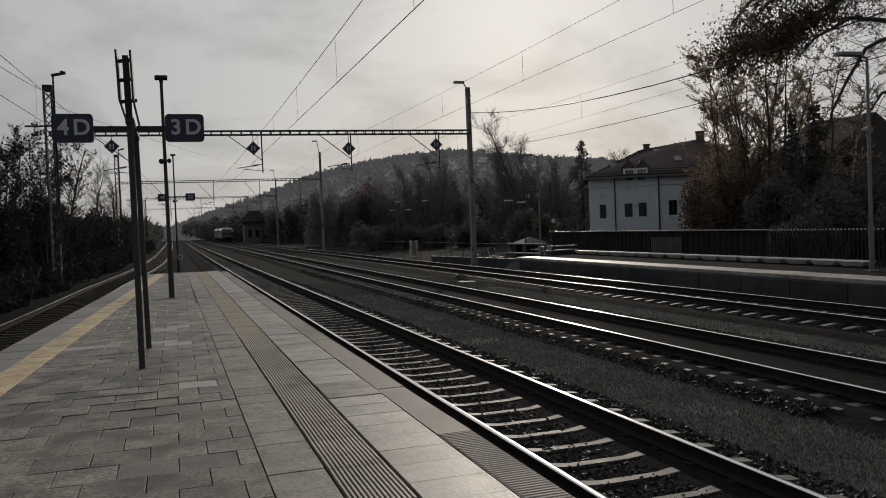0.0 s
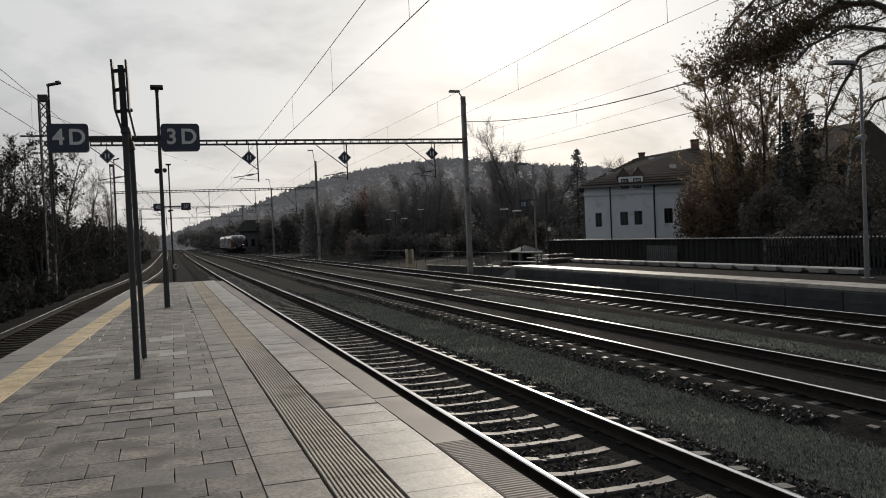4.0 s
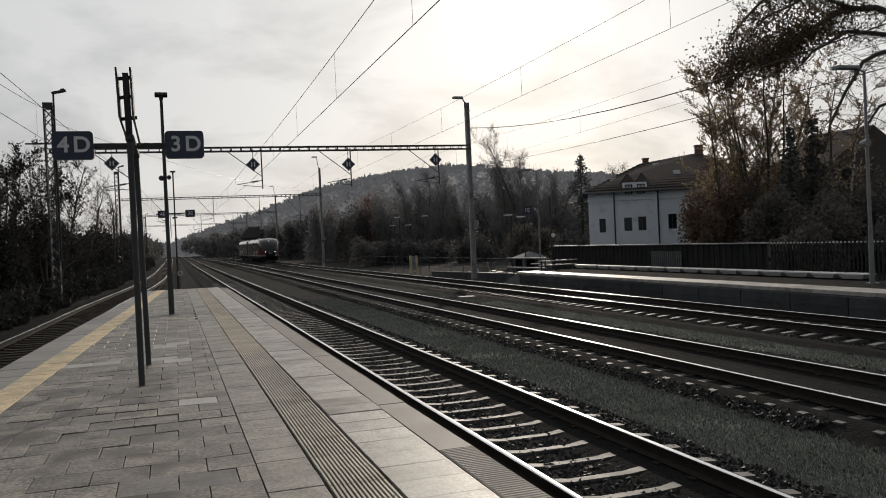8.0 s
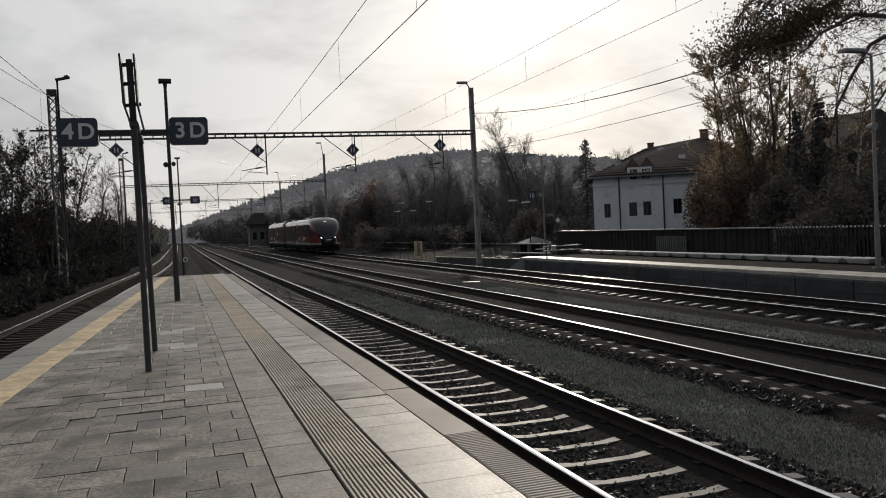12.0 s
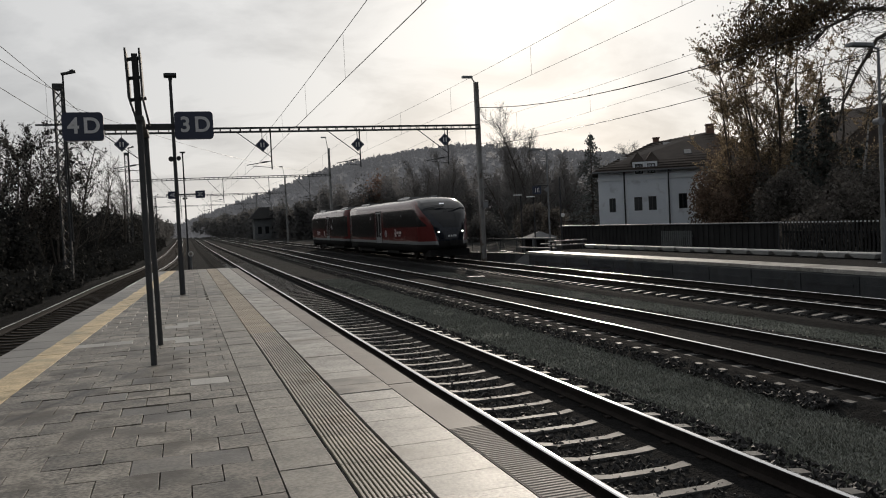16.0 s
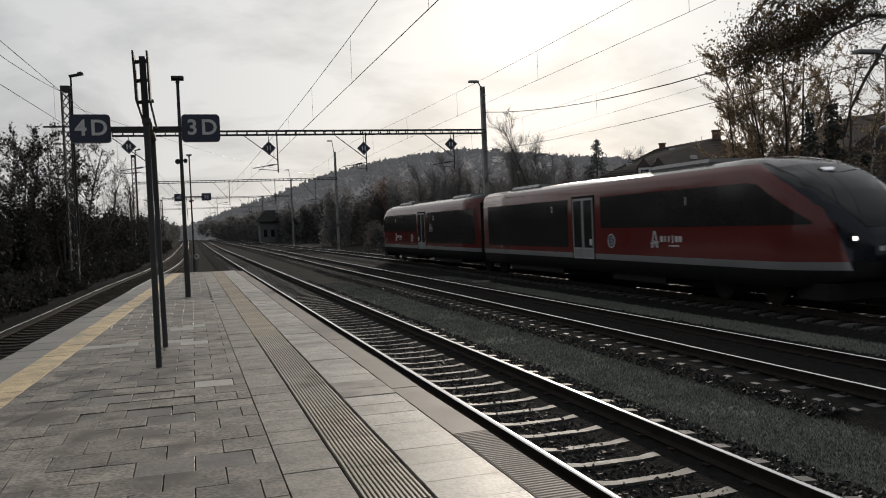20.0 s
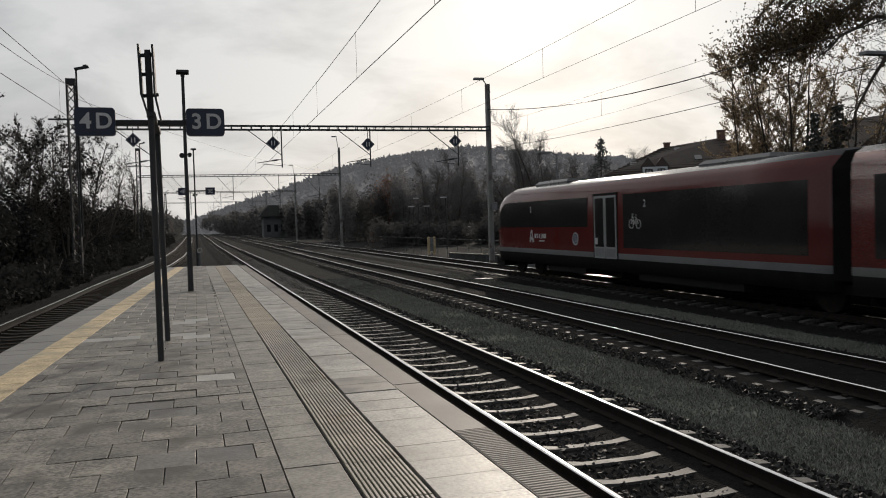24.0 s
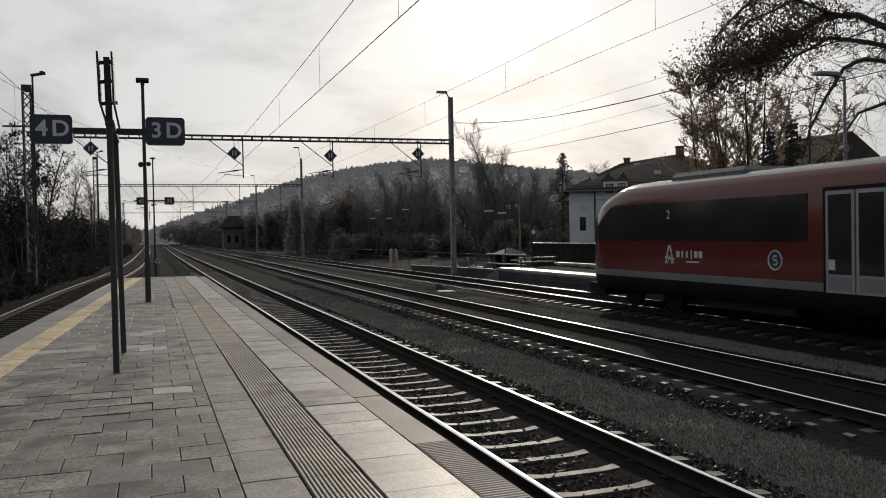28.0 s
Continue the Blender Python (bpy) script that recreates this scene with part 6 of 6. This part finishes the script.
for i in range(8000):
    x0 = rng.uniform(-70, 690)
    f = 1.0 if i < 420 else 1 - rng.random() ** 1.7 * 0.8
    h = along(RIDGE, x0)
    p = Vector((x0 * (1 - 0.25 * (1 - f)), 700 - 420 * (1 - f), -2 + (h - 4) * math.sin(f * math.pi / 2) ** 1.3 - 1))
    s = rng.uniform(4, 7.5) * (0.6 + 0.4 * f)
    if rng.random() < 0.1:
        m.bar(p, p + Vector((0, 0, s * 1.15)), s * 0.22, 0.1, 5)
    else:
        for _ in range(7):
            m.leaf(p + Vector((rng.uniform(-1, 1) * s * 0.6, rng.uniform(-1, 1), rng.uniform(0.1, 0.7) * s)), s * 0.6, rng)
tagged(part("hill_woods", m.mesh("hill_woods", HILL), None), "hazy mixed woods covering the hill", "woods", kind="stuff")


# ---- paving of the island platform ----


def block_mesh(name, w, l, m, t=0.07, c=0.0012):
    bm = shape()
    slab(bm, -w / 2, -l / 2, -t, w / 2, l / 2, 0, c)
    return mesh_of(name, bm, m)


def joined(name, boxes, m, parent, label):
    """The far rest of a paving, real blocks in one mesh."""
    bm = shape()
    for x0, y0, x1, y1, z in boxes:
        slab(bm, x0, y0, z - 0.07, x1, y1, z, 0.005)
    return tagged(part(name, bm, m, parent, label), kind="stuff")


rng = random.Random(9)
NEAR_Y = 15.5
PW, PL = 0.411, 0.408
paver_kinds = [block_mesh("paver", PW - 0.009, PL - 0.007, m) for m in (PAVER, PAVER_DARK, PAVER_PALE)]
far_boxes = []
row = 0
y = 5.995 - PL * 30
while y < END_Y - 0.1:
    shift = 0.0 if row % 2 == 0 else PW / 2
    right = 0.512
    left = yellow_left(y + PL / 2) - 0.24 + 0.41
    x = -0.045 + 0.006 * (y - 6) + shift - PW * 8
    while x < right - 0.03:
        x0, x1 = max(x, left), min(x + PW, right)
        if x1 - x0 > 0.06:
            dent = max(0.0, 1 - math.hypot((x0 + 0.6) / 1.3, (y - 8.3) / 1.5))  # the paving has settled here
            z = PZ + rng.uniform(-0.0025, 0.0025) - dent * rng.uniform(0, 0.02)
            tilt = (rng.uniform(-0.45, 0.45) - dent * rng.uniform(0, 1.2), rng.uniform(-0.7, 0.7))
            if 4.4 < y < NEAR_Y:
                # darker pavers, most of them round (-0.7, 8.6)
                is_dark = rng.random() < 0.05 + 0.5 * max(0.0, 1 - math.hypot((x0 + 0.7) / 1.5, (y - 8.6) / 1.3))
                # paler pavers, more of them beyond y = 12
                is_pale = rng.random() < (0.35 if y > 12 and x0 > -0.5 else 0.03)
                kind = 1 if is_dark else (2 if is_pale else 0)
                if x1 - x0 > PW - 0.01:
                    part("paver", paver_kinds[kind], None, platform, at=pose((x0 + x1) / 2, y + PL / 2, z, *tilt))
                else:
                    part("paver", block_mesh("paver", x1 - x0 - 0.009, PL - 0.007, PAVER), None, platform, at=pose((x0 + x1) / 2, y + PL / 2, z, *tilt))
            else:
                far_boxes.append((x0 + 0.004, y + 0.003, x1 - 0.004, y + PL - 0.003, z))
        x += PW
    y += PL
    row += 1
joined("far_pavers", far_boxes, PAVER_FAR, platform, "rest of the concrete pavers")


def strip(name, x0, x1, step, y_from, m, near_to, label, jitter=0.003, bowed=None, length_var=None):
    """A lengthwise row of slabs; bowed: shift of x at y."""
    mesh = block_mesh(name, x1 - x0 - 0.008, step - 0.006, m)
    rest = []
    y = y_from
    while y + step < END_Y + 0.02:
        dx = bowed(y + step / 2) if bowed else 0
        z = PZ + rng.uniform(-jitter, jitter) + (0.007 if bowed else 0)
        if 4.0 < y < near_to:
            part(name, mesh, None, platform, at=pose((x0 + x1) / 2 + dx, y + step / 2, z, rng.uniform(-0.2, 0.2), rng.uniform(-0.2, 0.2), (3.2 if bowed else 0) * -1))
        else:
            rest.append((x0 + dx + 0.005, y + 0.005, x1 + dx - 0.005, y + step - 0.005, z))
        y += step
    if rest:
        joined("far_" + name, rest, m, platform, label)


strip("grey_slab", 0.515, 0.905, 0.41, 5.23 - 0.41 * 26, MIDSLAB, 24, "rest of the grey slabs")
strip("pale_slab", 1.34, 1.875, 0.41, 5.07 - 0.41 * 26, SLAB, 24, "rest of the pale slabs")
for yd in (5.07 + 0.41 * 7, 5.07 + 0.41 * 8):  # two stained slabs
    part("stained_slab", block_mesh("stained_slab", 0.525, 0.402, STAINED), None, platform, "dark stained slab", at=pose(1.6075, yd + 0.205, PZ + 0.0045))
strip("edge_stone", 1.88, 2.17, 2.035, 6.15 - 2.035 * 5, KERB, 38, "rest of the edge stones")
strip("yellow_tile", -0.2, 0.2, 0.4, -6.0, YELLOW, 26, "rest of the yellow tiles", bowed=lambda y: -1.955 + 0.054 * (y - 11.1))
strip("left_slab", -0.27, 0.27, 0.42, -6.08, SLAB_DULL, 26, "rest of the slabs on the far edge", bowed=lambda y: -2.43 + 0.056 * (y - 15.65) + 0.27)


def grooved(m, near):
    """A guide slab with lengthwise ridges."""
    bm = shape()
    # the near slabs' dark groove floor puts groove shade into the colour
    box(bm, -0.205, -0.205, -0.07, 0.205, 0.205, -0.016 if near else -0.005, 1 if near else 0)
    n = 13
    for i in range(n):
        x = -0.2 + 0.4 * (i + 0.5) / n
        slab(bm, x - 0.0095, -0.202, -0.018, x + 0.0095, 0.202, 0.0, 0.003)
    return mesh_of("guide_slab", bm, (m, JOINT))


g_grey, g_tan = grooved(TACTILE, True), grooved(TACTILE_TAN, False)
y = 5.19 - 0.41 * 26
while y + 0.41 < END_Y:
    part("guide_slab", g_grey if y < 12.2 + rng.uniform(0, 1.6) else g_tan, None, platform, at=pose(1.122, y + 0.205, PZ + rng.uniform(-0.002, 0.002)))
    y += 0.41

# the ribbed front part of the edge, nearest the waiting place
bm = shape()
k = 0
yy = 3.9
while yy < 6.14:
    slab(bm, 1.89, yy, PZ - 0.004, 2.165, yy + 0.028, PZ + 0.004, 0.004)
    yy += 0.045
tagged(part("edge_ribs", bm, KERB, platform, "fine anti-slip ribs on the edge stone"), kind="stuff")

# pale edge slabs of the side platform
bm = shape()
box(bm, 16.29, -14, 0.4, 18.9, 36.1, 0.485)
part("asphalt", bm, BALLAST, far_platform, "dark asphalt behind the edge slabs")
mesh = block_mesh("edge_slab", 0.95, 0.99, SLAB, 0.1, 0.01)
for i in range(38):
    part("edge_slab", mesh, None, far_platform, at=pose(15.805, -1.4 + i * 1.0, 0.5 + rng.uniform(-0.003, 0.003)))
mesh = bpy.data.meshes.new("wall_block")
bm = shape()
slab(bm, -0.03, -0.97, 0, 0.03, 0.97, 0.62, 0.01)
box(bm, -0.045, -0.8, 0.35, -0.02, 0.8, 0.42)
mesh = mesh_of("wall_block", bm, WALL_C)
for i in range(19):
    part("wall_block", mesh, None, far_platform, at=pose(15.335, -0.9 + i * 1.98, -0.26))


# ---- ballast stones ----
def stones(name, line, side0, side1, y0, y1, n, seed, z=-0.205):
    rng = random.Random(seed)
    v, f = [], []
    for _ in range(n):
        y = y0 + (y1 - y0) * rng.random() ** 1.6
        u = rng.uniform(side0, side1)
        zz = z - 0.03 * rng.random() - max(0, abs(u) - 1.5) * 0.1
        c = Vector((along(line, y) + u, y, zz))
        s = rng.uniform(0.018, 0.042)
        e = Euler((rng.uniform(0, 6), rng.uniform(0, 6), rng.uniform(0, 6))).to_matrix()
        k = len(v)
        for q in ((1, 0, -0.2), (-0.6, 0.8, -0.3), (-0.5, -0.9, 0.1), (0.2, 0.3, 0.9), (0.1, -0.2, -0.9)):
            p = c + e @ Vector(q) * s
            v.append((p.x, p.y, p.z))
        f += [(k, k + 1, k + 3), (k + 1, k + 2, k + 3), (k + 2, k, k + 3), (k + 1, k, k + 4), (k + 2, k + 1, k + 4), (k, k + 2, k + 4)]
    me = bpy.data.meshes.new(name)
    me.from_pydata(v, [], f)
    me.materials.append(STONE)
    tagged(new(name, me), "loose broken ballast stones on the track bed", "ballast", kind="stuff")


stones("ballast_stones", T3, -1.9, 1.6, 4, 40, 26000, 1)
stones("ballast_stones", T2, -1.7, 2.2, 8, 50, 17000, 2)
stones("ballast_stones", T1, -1.4, 1.4, 12, 55, 9000, 3)


# ---- weeds between the tracks ----
def weeds(name, x0, x1, y0, y1, n, seed, h=0.09):
    rng = random.Random(seed)
    m = Mesher()
    for _ in range(n):
        y = y0 + (y1 - y0) * rng.random() ** 1.5
        x = rng.uniform(x0, x1)
        if noise.noise(Vector((x * 1.3, y * 0.7, seed))) < rng.uniform(-0.9, 0.1):
            continue
        p = Vector((x, y, BED_Z - 0.055))
        for _ in range(3):
            a = rng.uniform(0, math.tau)
            l = h * rng.uniform(0.5, 1.5)
            q = p + Vector((math.cos(a) * l * 0.7, math.sin(a) * l * 0.7, l))
            k = len(m.v)
            w = Vector((-math.sin(a), math.cos(a), 0)) * 0.008
            for s in (p - w, p + w, q):
                m.v.append((s.x, s.y, s.z))
            m.f.append((k, k + 1, k + 2))
    tagged(new(name, m.mesh(name, GRASS)), "short withered grass between the tracks", "grass", kind="stuff")


weeds("grass", 5.3, 7.2, 5, 38, 75000, 1, 0.035)
weeds("grass", 10.7, 12.5, 10, 38, 30000, 3, 0.03)


# ---- movement ----
def motions():
    """The railcar rolls in and slows down."""
    stops = [(0.0, 237.5), (3.0, 202.0), (6.0, 166.0), (8.0, 143.0), (10.0, 120.7), (12.0, 98.9), (13.5, 84.5), (14.5, 75.8), (15.5, 67.2), (16.0, 62.9), (17.0, 55.1),
             (18.0, 47.8), (19.0, 41.0), (20.0, 34.55), (21.0, 28.9), (21.5, 26.2), (22.5, 20.8), (23.5, 15.85), (24.5, 11.55), (25.0, 9.66), (26.0, 6.4), (27.0, 3.98), (28.0, 2.2)]
    walk(train, [(t, pose(along(T1, y), y, 0)) for t, y in stops])


motions()
